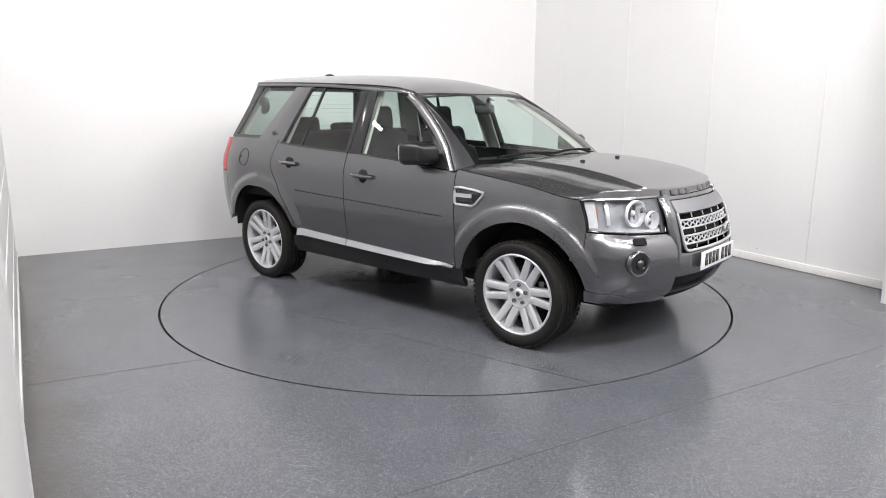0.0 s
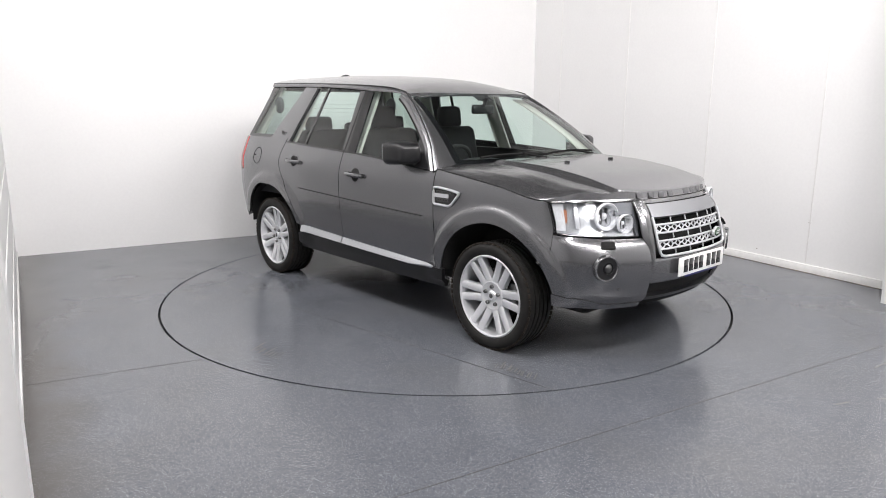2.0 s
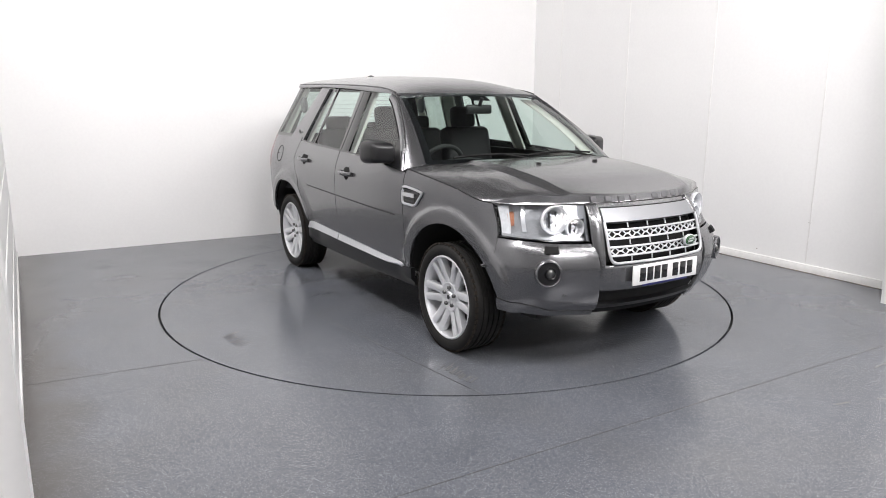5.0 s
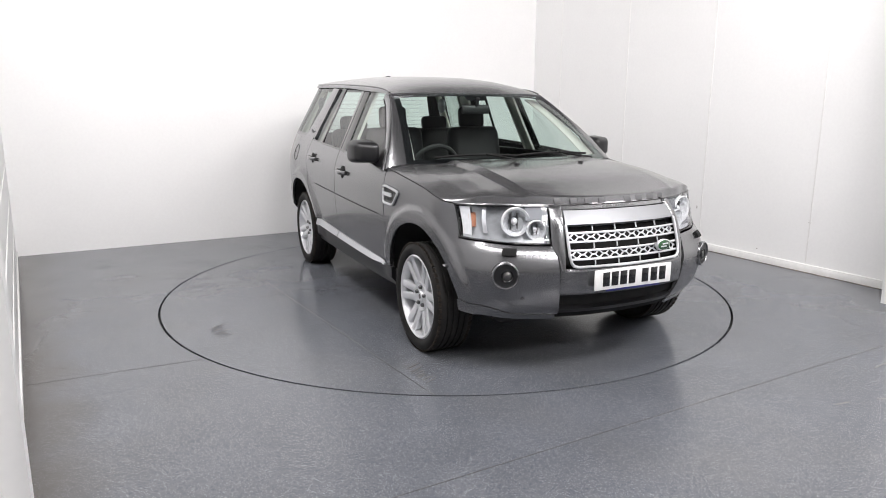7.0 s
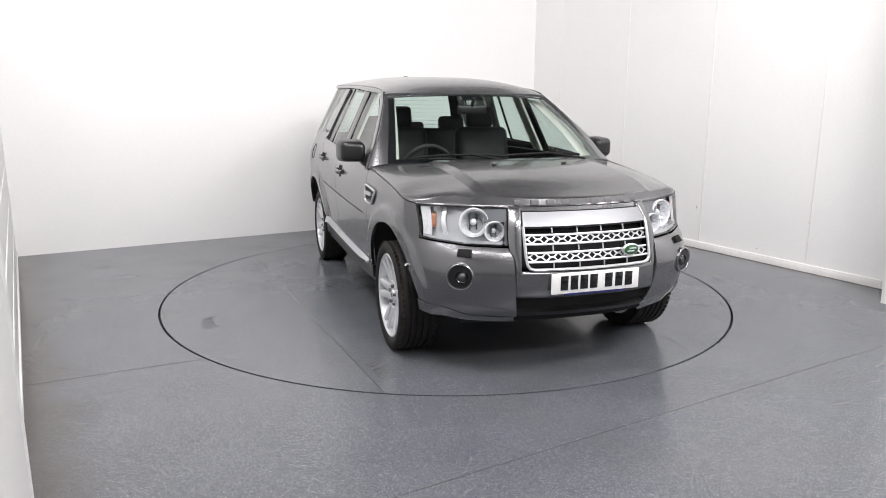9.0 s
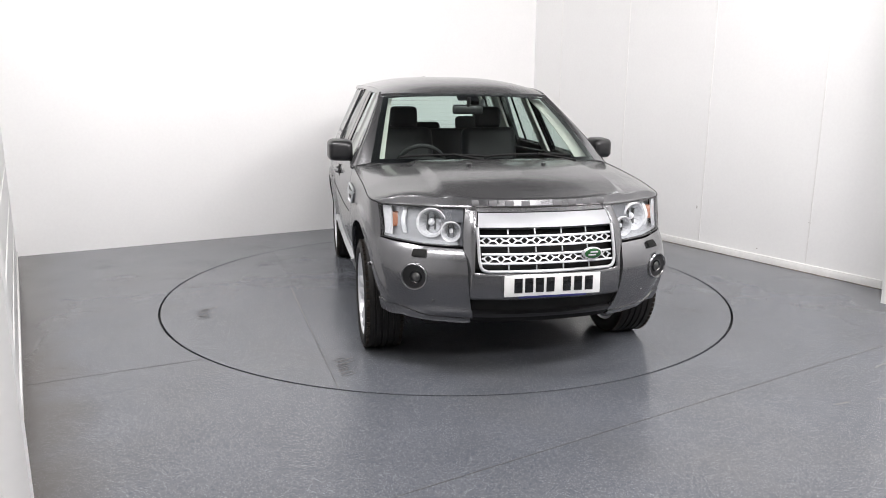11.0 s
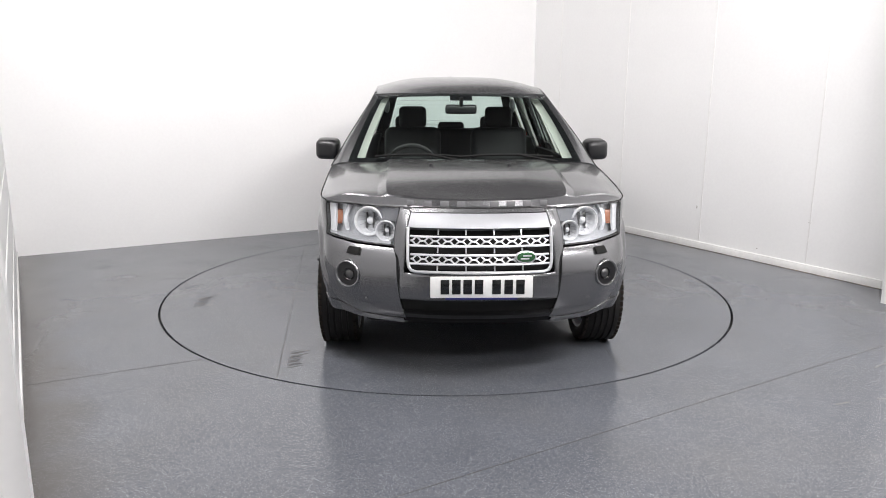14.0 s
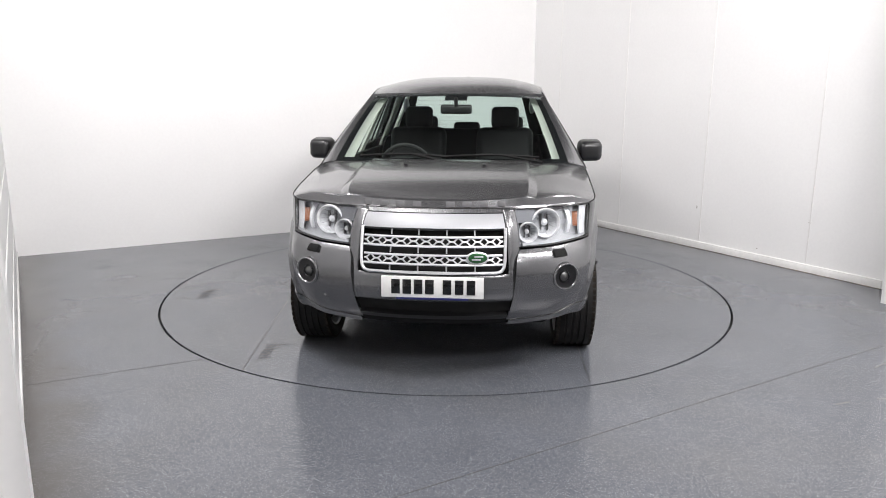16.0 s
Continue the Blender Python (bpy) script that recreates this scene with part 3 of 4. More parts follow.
    # rear bumper and tail panel
    part("rear_bumper", skin(s_x(-1.85), S_END, lambda x: interp(x, [(-2.0, 0.43), (-1.9, 0.46), (-1.84, 0.52)]), 0.893, 30, 10, 0.0, 0.006, side), PAINT, car)
    part("tail_panel", skin(s_x(-2.025), S_END, 0.90, 1.16, 14, 6, 0, 0.02, side), PAINT, car)
    # sill
    part("sill", skin(s_x(0.90), s_x(-0.90), 0.30, 0.425, 24, 6, -0.002, 0.03, side), BLACK, car, "black plastic sill")
    # wheel-arch lining
    for cx, r in ARCHES:
        def liner(a, v):
            q = Vector((cx + (r + 0.012) * math.cos(a), 0, HUB_Z + (r + 0.012) * math.sin(a)))
            return Vector((q.x, side * (0.55 + (abs(body(s_x(q.x), max(q.z, 0.4)).y) - 0.030 - 0.55) * v), q.z))
        bm = grid(liner, lin(0.16, math.pi - 0.16, 28), (0, 0.5, 1))
        grid(lambda a, v: Vector((cx + (r + 0.012) * v * math.cos(a), side * 0.56, HUB_Z + (r + 0.012) * v * math.sin(a))), lin(0.16, math.pi - 0.16, 28), (0.02, 1), bm=bm)
        part("arch_liner", bm, VOID, car)


def dense(loop, n):
    out = []
    for (x0, z0), (x1, z1) in zip(loop, loop[1:] + loop[:1]):
        out += [(x0 + (x1 - x0) * k / n, z0 + (z1 - z0) * k / n) for k in range(n)]
    return out


def patch_poly(loop, side, off, thick):
    """A flank or nose patch with a free outline of (x, z) corners."""
    bm = bmesh.new()
    ring = dense(loop, 4)
    cx, cz = sum(p[0] for p in ring) / len(ring), sum(p[1] for p in ring) / len(ring)
    rows = []
    for f in (1.0, 0.66, 0.33):
        rows.append([bm.verts.new(body(side * s_x(cx + (x - cx) * f), cz + (z - cz) * f, off)) for x, z in ring])
    mid = bm.verts.new(body(side * s_x(cx), cz, off))
    back = [bm.verts.new(body(side * s_x(x), z, off - thick)) for x, z in ring]
    n = len(ring)
    for k in range(n):
        q = (k + 1) % n
        bm.faces.new((back[k], back[q], rows[0][q], rows[0][k]))
        for a, b in zip(rows, rows[1:]):
            bm.faces.new((a[k], a[q], b[q], b[k]))
        bm.faces.new((rows[-1][k], rows[-1][q], mid))
    return bm


both(build_flank)


# ---- bonnet ----
X_COWL = [(0.0, 1.06), (0.5, 1.02), (0.8, 0.94), (1.0, 0.845)]
BON_C = [(0.84, 1.132), (1.1, 1.129), (1.37, 1.118), (1.7, 1.076), (1.99, 1.003), (2.06, 0.990)]
# height across the bonnet, as a share of the rise from its edge: a flat raised middle with creased sides
BON_H = [(0.0, 1.0), (0.30, 0.995), (0.56, 0.965), (0.615, 0.70), (0.75, 0.60), (0.86, 0.44), (0.94, 0.23), (0.98, 0.09), (1.0, 0.0)]
BON_F = [0, 0.06, 0.12, 0.18, 0.24, 0.30, 0.36, 0.42, 0.48, 0.52, 0.545, 0.56, 0.578, 0.597, 0.615, 0.64, 0.68, 0.72, 0.75, 0.78, 0.81, 0.84, 0.86, 0.88, 0.90, 0.92, 0.94, 0.955, 0.97, 0.98, 0.99, 1.0]
FRONT_S = [k / 60 * s_x(1.715) for k in range(61)]
FRONT_P = [body(s, 0.955, -0.002) for s in FRONT_S]
FRONT_W = FRONT_P[-1].y


def bonnet_pt(f, t):
    a = abs(f)
    x0 = interp(a, X_COWL)
    x1 = float(np.interp(a * FRONT_W, [p.y for p in FRONT_P], [p.x for p in FRONT_P]))
    x = x0 + (x1 - x0) * t
    xe = 0.845 + (1.715 - 0.845) * t
    y = f * body(s_x(xe), bonnet_edge_z(xe), 0.001).y
    ze = bonnet_edge_z(x) + 0.0015
    h = float(np.interp(a, *zip(*BON_H)))
    nose = float(np.interp(t, (0, 0.93, 0.972, 0.984, 0.994, 1.0), (1, 1, 0.965, 0.88, 0.14, 0)))
    zc = interp(x, BON_C)
    return Vector((x, y, ze + (zc - ze) * h * nose))


bonnet = part("bonnet", grid(bonnet_pt, [-f for f in BON_F[:0:-1]] + BON_F, [0, 0.06, 0.12, 0.2, 0.3, 0.385, 0.397, 0.45, 0.5, 0.55, 0.6, 0.65, 0.7, 0.75, 0.80, 0.85, 0.89, 0.93, 0.955, 0.972, 0.984, 0.994, 1.0], 0.02), PAINT, car, angle=16)


def letter(ch, size, m, material, parent, name="letter", depth=0.004):
    """One raised character as a mesh, centred at the pose m."""
    cu = bpy.data.curves.new(name, "FONT")
    cu.body, cu.size, cu.extrude, cu.align_x, cu.align_y = ch, size, depth, "CENTER", "CENTER"
    cu.resolution_u = 3
    tmp = new("temporary", cu)
    me = bpy.data.meshes.new_from_object(tmp.evaluated_get(bpy.context.evaluated_depsgraph_get()))
    bpy.data.objects.remove(tmp)
    bpy.data.curves.remove(cu)
    me.materials.clear()
    me.materials.append(material)
    ob = new(name, me)
    ob.parent = parent
    ob.matrix_basis = m
    return ob


for side in (-1, 1):
    part("bonnet_gap", tube([bonnet_pt(side, t) + Vector((0, side * 0.001, 0.0005)) for t in lin(0.0, 1.0, 24)], 0.0030, 6), VOID, bonnet)
part("bonnet_gap", tube([bonnet_pt(f, 1.0) + Vector((0.001, 0, -0.004)) for f in lin(-1, 1, 61)], 0.0040, 6), VOID, bonnet)
mat_mark = mat("satin_grey_mark", (0.12, 0.12, 0.125), 0.6, metal=0.2, grain=0.05, scale=200)
# raised plain bars where the maker's name stands on the bonnet's edge
for k in range(9):
    if k == 4:
        continue
    y = -0.352 + k * 0.0865
    f = y / 0.84
    a, b = bonnet_pt(f, 0.985), bonnet_pt(f, 0.993)
    m = (a + b) / 2
    tilt = math.degrees(math.atan2(a.z - b.z, b.x - a.x))
    part("raised_mark", box(m.x + 0.001, m.y, m.z - 0.003, 0.030, 0.046, 0.008, 0.002, ry=tilt), mat_mark, bonnet)
for side in (-1, 1):
    p = bonnet_pt(side * 0.268, 0.335)
    part("washer_jet", box(p.x, p.y, p.z + 0.006, 0.03, 0.024, 0.014, 0.005), BLACK, bonnet)

# ---- nose: centre panel, grille, bumper corners, lamps ----
G_LO, G_HI, G_Y = 0.640, 0.858, 0.386


def yc(z):
    """Half-width of the nose panel, to its joint with the bumper and the lamps."""
    return interp(z, [(0.38, 0.405), (0.50, 0.417), (0.69, 0.432), (0.753, 0.456), (0.95, 0.462)])


def nose_pt(y, z, off):
    return body(math.copysign(s_y(abs(y)), y), z, off + interp(z, NOSE_PROFILE) - interp(z, CENTRE_PROFILE))


def nose_sheet(y0, y1, z0, z1, ny, nz, off, thick, bm=None):
    return grid(lambda y, v: nose_pt(y, z0 + (z1 - z0) * v, off), lin(y0, y1, ny), lin(0, 1, nz), thick, bm)


def build_nose_panel():
    """One painted piece: a band under the grille and a post up either side of it."""
    bm = bmesh.new()
    yi = G_Y + 0.007

    def post(side):
        def fn(u, v):
            z = G_LO - 0.008 + (0.948 - G_LO + 0.008) * v
            y = yi + (yc(z) - 0.003 - yi) * u
            return nose_pt(side * y, z, -0.015 - 0.016 * max(0, u - 0.45) / 0.55)
        return grid(fn, lin(0, 1, 8), lin(0, 1, 18), 0.0, bm)

    def band(u, v):
        z = 0.492 + (G_LO - 0.008 - 0.492) * v
        if abs(u) <= 1:
            return nose_pt(u * yi, z, -0.015)
        k = abs(u) - 1
        return nose_pt(math.copysign(yi + (yc(z) - 0.003 - yi) * k, u), z, -0.015 - 0.016 * max(0, k - 0.45) / 0.55 * v)

    ks = lin(0, 1, 8)
    grid(band, [-1 - k for k in ks[:0:-1]] + lin(-1, 1, 25) + [1 + k for k in ks[1:]], lin(0, 1, 9), 0.0, bm)
    for side in (-1, 1):
        post(side)
    bmesh.ops.remove_doubles(bm, verts=bm.verts, dist=0.0004)
    ob = part("nose_panel", bm, PAINT, car)
    shell = ob.modifiers.new("thickness", "SOLIDIFY")
    shell.thickness, shell.offset = 0.03, 0.0
    return ob


nose = build_nose_panel()
part("nose_bridge", nose_sheet(-G_Y - 0.01, G_Y + 0.01, 0.934, 0.952, 25, 3, -0.008, 0.03), PAINT, nose)
grille = part("grille", nose_sheet(-G_Y - 0.01, G_Y + 0.01, G_LO, G_HI + 0.06, 17, 4, -0.06, 0.0), VOID, car, "black grille with two silver mesh bars")
part("grille_top_bar", nose_sheet(-G_Y, G_Y, G_HI + 0.004, 0.931, 25, 4, 0.004, 0.03), mat_bar, grille, "broad satin silver bar")
frame_loop = [(-G_Y, G_HI + 0.004), (-G_Y + 0.014, G_LO + 0.06), (-G_Y + 0.022, G_LO + 0.026), (-G_Y + 0.034, G_LO + 0.010), (-G_Y + 0.06, G_LO + 0.003), (G_Y - 0.06, G_LO + 0.003), (G_Y - 0.034, G_LO + 0.010), (G_Y - 0.022, G_LO + 0.026), (G_Y - 0.014, G_LO + 0.06), (G_Y, G_HI + 0.004)]


def nose_line(pts, n, off):
    out = []
    for (a, b), (c, d) in zip(pts, pts[1:]):
        out += [nose_pt(a + (c - a) * k / n, b + (d - b) * k / n, off) for k in range(n)]
    out.append(nose_pt(*pts[-1], off))
    return out


part("grille_frame", tube(nose_line(frame_loop, 6, 0.004), 0.0085, 8), SILVER, grille)
for z0, z1 in ((0.772, 0.818), (0.682, 0.728)):
    half = G_Y - 0.014 if z0 > 0.75 else G_Y - 0.024
    bar = part("grille_bar", tube(nose_line([(-half, z1), (half, z1)], 24, -0.006), 0.0065, 6), SILVER, grille, "silver mesh bar of diamonds")
    part("lower_rail", tube(nose_line([(-half, z0), (half, z0)], 24, -0.006), 0.0065, 6), SILVER, bar)
    n = 11
    for k in range(n):
        a, b = -half + 2 * half * k / n, -half + 2 * half * (k + 1) / n
        zm, m = (z0 + z1) / 2, (a + b) / 2
        bm = tube(nose_line([(a, zm), (a + (m - a) * 0.35, zm + 0.002), (m - (m - a) * 0.15, z1 - 0.006), (m, z1 - 0.004)], 2, -0.012), 0.0046, 6)
        tube(nose_line([(m, z1 - 0.004), (m + (m - a) * 0.15, z1 - 0.006), (b - (m - a) * 0.35, zm + 0.002), (b, zm)], 2, -0.012), 0.0046, 6, bm)
        tube(nose_line([(a, zm), (a + (m - a) * 0.35, zm - 0.002), (m - (m - a) * 0.15, z0 + 0.006), (m, z0 + 0.004)], 2, -0.012), 0.0046, 6, bm)
        tube(nose_line([(m, z0 + 0.004), (m + (m - a) * 0.15, z0 + 0.006), (b - (m - a) * 0.35, zm - 0.002), (b, zm)], 2, -0.012), 0.0046, 6, bm)
        part("mesh_diamond", bm, SILVER, bar)
for y in (-0.222, -0.074, 0.074, 0.222):
    for z0, z1 in ((0.826, 0.856), (0.736, 0.764), (0.648, 0.674)):
        part("grille_rib", tube(nose_line([(y, z0), (y, z1)], 2, -0.014), 0.0042, 6), SILVER, grille)
# oval green badge, plain
c = nose_pt(0.232, 0.722, 0.012)
nb = (nose_pt(0.232, 0.722, 0.10) - c).normalized()
turn = nb.to_track_quat("Y", "Z").to_matrix().to_4x4()
badge = part("badge", lathe([(0.0001, 0.010), (0.045, 0.009), (0.0575, 0.002), (0.0575, -0.006)], 40), SILVER, grille, "oval green badge with a silver rim")
badge.matrix_basis = Matrix.Translation(c) @ turn @ Matrix.Diagonal((1.0, 1, 0.56, 1))
face = part("badge_face", lathe([(0.0001, 0.0125), (0.040, 0.0115), (0.048, 0.0085)], 40), GREEN, badge)
for w, z, x in ((0.046, 0.013, -0.005), (0.046, -0.013, 0.007)):
    part("badge_mark", box(x, 0.0125, z, w, 0.002, 0.014, 0.0005), SILVER, badge)

# number plate with plain bars for its characters
plate_c = nose_pt(0.0, 0.572, 0.016)
plate = part("number_plate", box(plate_c.x, 0.005, 0.572, 0.008, 0.525, 0.112, 0.003), PLATE, car, "white number plate with black bars")
for k, y in enumerate((-0.188, -0.130, -0.072, -0.014, 0.076, 0.138, 0.198)):
    part("plate_bar", box(plate_c.x + 0.005, y + 0.005, 0.574, 0.004, 0.044, 0.076, 0.001), GLOSSBLACK, plate)
part("plate_strip", box(plate_c.x + 0.002, 0.005, 0.511, 0.006, 0.37, 0.010, 0.001), BLUE, plate)

# lower intake and lip
intake = part("lower_intake", nose_sheet(-0.44, 0.44, 0.372, 0.498, 29, 5, -0.035, 0.0), VOID, car, "black lower air intake")
part("intake_bar", nose_sheet(-0.405, 0.405, 0.374, 0.398, 29, 3, -0.004, 0.03), BLACK, intake, "dark grey lower bar")
part("front_lip", nose_sheet(-0.44, 0.44, 0.338, 0.371, 29, 4, -0.014, 0.03), MATBLACK, car, "black lower front lip")

HL_TOP = lambda x: 0.951
HL_LOW = lambda x: interp(x, [(1.7, 0.784), (1.80, 0.776), (2.0, 0.762), (2.1, 0.757)])


LIP_Z = lambda x: interp(x, [(1.70, 0.445), (1.757, 0.434), (1.88, 0.415), (1.96, 0.398), (2.02, 0.375), (2.06, 0.367), (2.13, 0.364)])


def build_front_corner(side):
    bumper = part("front_bumper", panel(lambda z: s_y(yc(z) + 0.001), lambda z: s_x(wing_front(z) + 0.002), LIP_Z, lambda x: HL_LOW(x) - 0.009, 44, 26, 0.004, 0.02, side), PAINT, car)
    part("bumper_spoiler", panel(lambda z: s_y(0.420), lambda z: s_x(1.772), lambda x: interp(x, [(1.77, 0.362), (1.9, 0.346), (2.0, 0.336), (2.12, 0.332)]), lambda x: LIP_Z(x) - 0.003, 36, 7, lambda v: 0.010 + 0.006 * (1 - v), 0.03, side), PAINT, bumper)
    # fog lamp in a round recess
    c = body(side * s_y(0.682), 0.600, 0.006)
    out = (body(side * s_y(0.682), 0.600, 0.2) - c).normalized()
    out = (out + Vector((0.5, 0, 0))).normalized()
    m = Matrix.Translation(c) @ out.to_track_quat("Y", "Z").to_matrix().to_4x4()
    fog = part("fog_lamp", lathe([(0.076, -0.012), (0.074, 0.010), (0.069, 0.015), (0.064, 0.014), (0.060, 0.008)], 40), PAINT, bumper, "round fog lamp in a body-coloured bezel")
    fog.matrix_basis = m
    part("lamp_bowl", lathe([(0.0001, 0.0075), (0.030, 0.0075), (0.061, 0.009)], 32), BLACK, fog)
    lens = part("lamp_lens", lathe([(0.0001, 0.017), (0.012, 0.016), (0.020, 0.012), (0.024, 0.008)], 24), DISC, fog)
    lens.matrix_basis = pose(0.010 * side, 0, 0.0)
    part("lens_rim", lathe([(0.026, 0.012), (0.030, 0.016), (0.034, 0.008)], 24), GLOSSBLACK, lens)
    # headlamp washer cover
    part("washer_cover", skin(s_y(0.635), s_y(0.70), 0.708, 0.742, 8, 5, 0.020, 0.03, side), MATBLACK, bumper, "black washer cover")
    # parking sensor
    p = body(side * s_y(0.60), 0.47, 0.005)
    part("sensor", lathe([(0.0001, 0.003), (0.009, 0.002), (0.011, -0.003)], 16), PAINT, bumper).matrix_basis = Matrix.Translation(p) @ out.to_track_quat("Y", "Z").to_matrix().to_4x4()
    # headlamp
    def sa(z):
        return s_y(yc(z) + 0.004)

    def sb(z):
        return s_x(wing_front(z) + 0.004)

    def span(p):
        return lambda z: sa(z) + (sb(z) - sa(z)) * p

    low = lambda x: HL_LOW(x) + 0.003
    lamp = part("headlamp", panel(sa, sb, HL_LOW, HL_TOP, 26, 8, -0.052, 0.0, side), mat_house, car, "clear headlamp with twin round reflectors")
    part("lamp_bezel", panel(sa, lambda z: s_y(0.585), lambda x: interp(x, [(1.92, 0.925), (1.98, 0.895), (2.02, 0.876)]), lambda x: HL_TOP(x) - 0.003, 14, 5, -0.008, 0.03, side), mat_bezel, lamp, "dark grey lamp surround")
    part("inner_bezel", panel(sa, lambda z: s_y(yc(z) + 0.020), low, lambda x: 0.90, 4, 8, -0.006, 0.02, side), mat_bezel, lamp)
    rim = []
    for k in range(4):
        for q in lin(0, 1, 15)[:-1]:
            u, v = ((q, 1), (1, 1 - q), (1 - q, 0), (0, q))[k]
            z = HL_LOW(1.9) + (0.950 - HL_LOW(1.9)) * v
            a = sa(z) + (sb(z) - sa(z)) * u
            if v == 0:
                z = HL_LOW(float(np.interp(a, ARC, CURVE[:, 0])))
            rim.append(body(side * a, z, 0.001))
    part("lamp_rim", tube(rim, 0.0036, 6, closed=True), GLOSSBLACK, lamp)
    # bright outer reflector that hides the indicator from the side
    part("side_reflector", panel(span(0.88), span(0.985), lambda x: HL_LOW(x) + 0.010, lambda x: HL_TOP(x) - 0.010, 10, 6, -0.016, 0.012, side), mat_reflect, lamp)
    part("lamp_floor", panel(span(0.06), span(0.98), lambda x: HL_LOW(x) + 0.004, lambda x: HL_LOW(x) + 0.018, 16, 3, -0.012, 0.04, side), mat_house, lamp)
    for p, z0, z1 in ((0.70, 0.80, 0.94),):
        part("reflector_facet", panel(span(p), span(p + 0.050), lambda x: z0, lambda x: z1, 6, 6, lambda v: -0.040 + 0.022 * math.sin(math.pi * v), 0.01, side), mat_reflect, lamp)
    c = body(side * s_x(1.80), 0.865, -0.040)
    part("turn_lens", box(c.x + 0.004, c.y - side * 0.012, 0.868, 0.008, 0.062, 0.080, 0.012, ry=-12, seg=3), AMBER, lamp, "amber indicator lens")
    for name, yy, zz, r in (("main_reflector", 0.640, 0.868, 0.078), ("dip_reflector", 0.532, 0.826, 0.054)):
        c = body(side * s_y(yy), zz, -0.012)
        q = (body(side * s_y(yy), zz, 0.3) - c).normalized()
        q = (q + Vector((0.9, 0, 0))).normalized()
        mm = Matrix.Translation(c) @ q.to_track_quat("Y", "Z").to_matrix().to_4x4()
        ob = part(name, lathe([(0.0001, -0.055), (r * 0.3, -0.052), (r * 0.62, -0.036), (r * 0.80, -0.014), (r * 0.86, 0.002), (r, 0.006), (r * 1.02, -0.01)], 40), mat_reflect, lamp)
        part("reflector_ring", lathe([(r * 0.94, 0.006), (r * 0.96, 0.010), (r * 1.01, 0.010), (r * 1.04, 0.002)], 40), mat_reflect, ob)
        ob.matrix_basis = mm
        bulb = bmesh.new()
        bmesh.ops.create_uvsphere(bulb, u_segments=16, v_segments=10, radius=r * 0.26, matrix=Matrix.Translation((0, -0.028, 0)))
        part("bulb_cap", bulb, mat_reflect, ob)
        for q in (-0.24, 0.24):
            part("bulb_shield", box(q * r, -0.030, 0.0, r * 0.10, 0.020, r * 1.15, 0.002), DISC, ob)
        for k in range(14):
            g = 2 * math.pi * k / 14
            part("reflector_flute", tube([(r * 0.40 * math.cos(g), -0.047, r * 0.40 * math.sin(g)), (r * 0.62 * math.cos(g), -0.035, r * 0.62 * math.sin(g)), (r * 0.82 * math.cos(g), -0.011, r * 0.82 * math.sin(g))], 0.0022, 5), mat_base, ob)
    part("headlamp_lens", panel(sa, sb, HL_LOW, HL_TOP, 26, 10, 0.003, 0.004, side), LENS, lamp)


both(build_front_corner)
# closed dark body under and behind the nose
part("engine_bay", box(1.38, 0, 0.62, 0.95, 1.10, 0.52, 0.05), VOID, car)
part("underbody", box(0.0, 0, 0.34, 3.7, 1.25, 0.14, 0.04), VOID, car)

# ---- greenhouse ----
def glass_y(x, z):
    t = min(max((x + 0.6) / 0.85, 0), 1)
    return 0.905 - 0.45 * (z - 1.08) - 0.05 * t * t * max(z - 1.08, 0) / 0.48


def gut_z(x):
    """The roof's edge above the doors."""
    return interp(x, [(-1.9, 1.666), (-1.2, 1.656), (-0.5, 1.634), (0.0, 1.606), (0.15, 1.586), (0.27, 1.556)])


def win_top(x):
    return interp(x, [(-1.7, 1.630), (-1.1, 1.622), (-0.6, 1.606), (-0.2, 1.580), (0.12, 1.560), (0.25, 1.540), (0.37, 1.497), (0.5, 1.40), (0.79, 1.075)])


def side_sheet(line_a, line_b, n, m, side, off=0.0, thick=0.015, bow=0.0):
    """A sheet on the glass plane between two lines of (x, z)."""
    def fn(u, v):
        def at(line):
            k = u * (len(line) - 1)
            i = min(int(k), len(line) - 2)
            f = k - i
            return line[i][0] + (line[i + 1][0] - line[i][0]) * f, line[i][1] + (line[i + 1][1] - line[i][1]) * f
        (xa, za), (xb, zb) = at(line_a), at(line_b)
        x, z = xa + (xb - xa) * v, za + (zb - za) * v
        return Vector((x, side * (glass_y(x, z) + off + bow * 4 * v * (1 - v)), z))
    return grid(fn, lin(0, 1, n), lin(0, 1, m), thick)


def ws_pt(f, t):
    """The windscreen, f across from -1 to 1, t from its foot to the header."""
    a = abs(f)
    x0, x1 = 1.03 - 0.120 * a ** 2.2, 0.30 - 0.045 * a ** 2.2
    z0, z1 = 1.104 - 0.002 * a ** 2, 1.562 - 0.022 * a ** 2.5
    y = f * (0.795 + (0.624 - 0.795) * t)
    bulge = 0.030 * 4 * t * (1 - t)
    return Vector((x0 + (x1 - x0) * t + bulge * 0.5, y, z0 + (z1 - z0) * t + bulge * 0.7))


roof_n = 33


def roof_pt(u, f):
    a = abs(f)
    x0, x1 = 0.300 - 0.045 * a ** 2.2, -1.90 + 0.22 * a ** 3
    x = x0 + (x1 - x0) * u
    zg = gut_z(x)
    zc = interp(x, [(-1.95, 1.700), (-1.7, 1.722), (-1.1, 1.728), (-0.6, 1.718), (-0.2, 1.692), (0.05, 1.650), (0.2, 1.604), (0.30, 1.566)])
    yg = glass_y(x, zg) + 0.005
    h = (1 - a ** 3.2)
    return Vector((x, f * yg, zg + (zc - zg) * h))


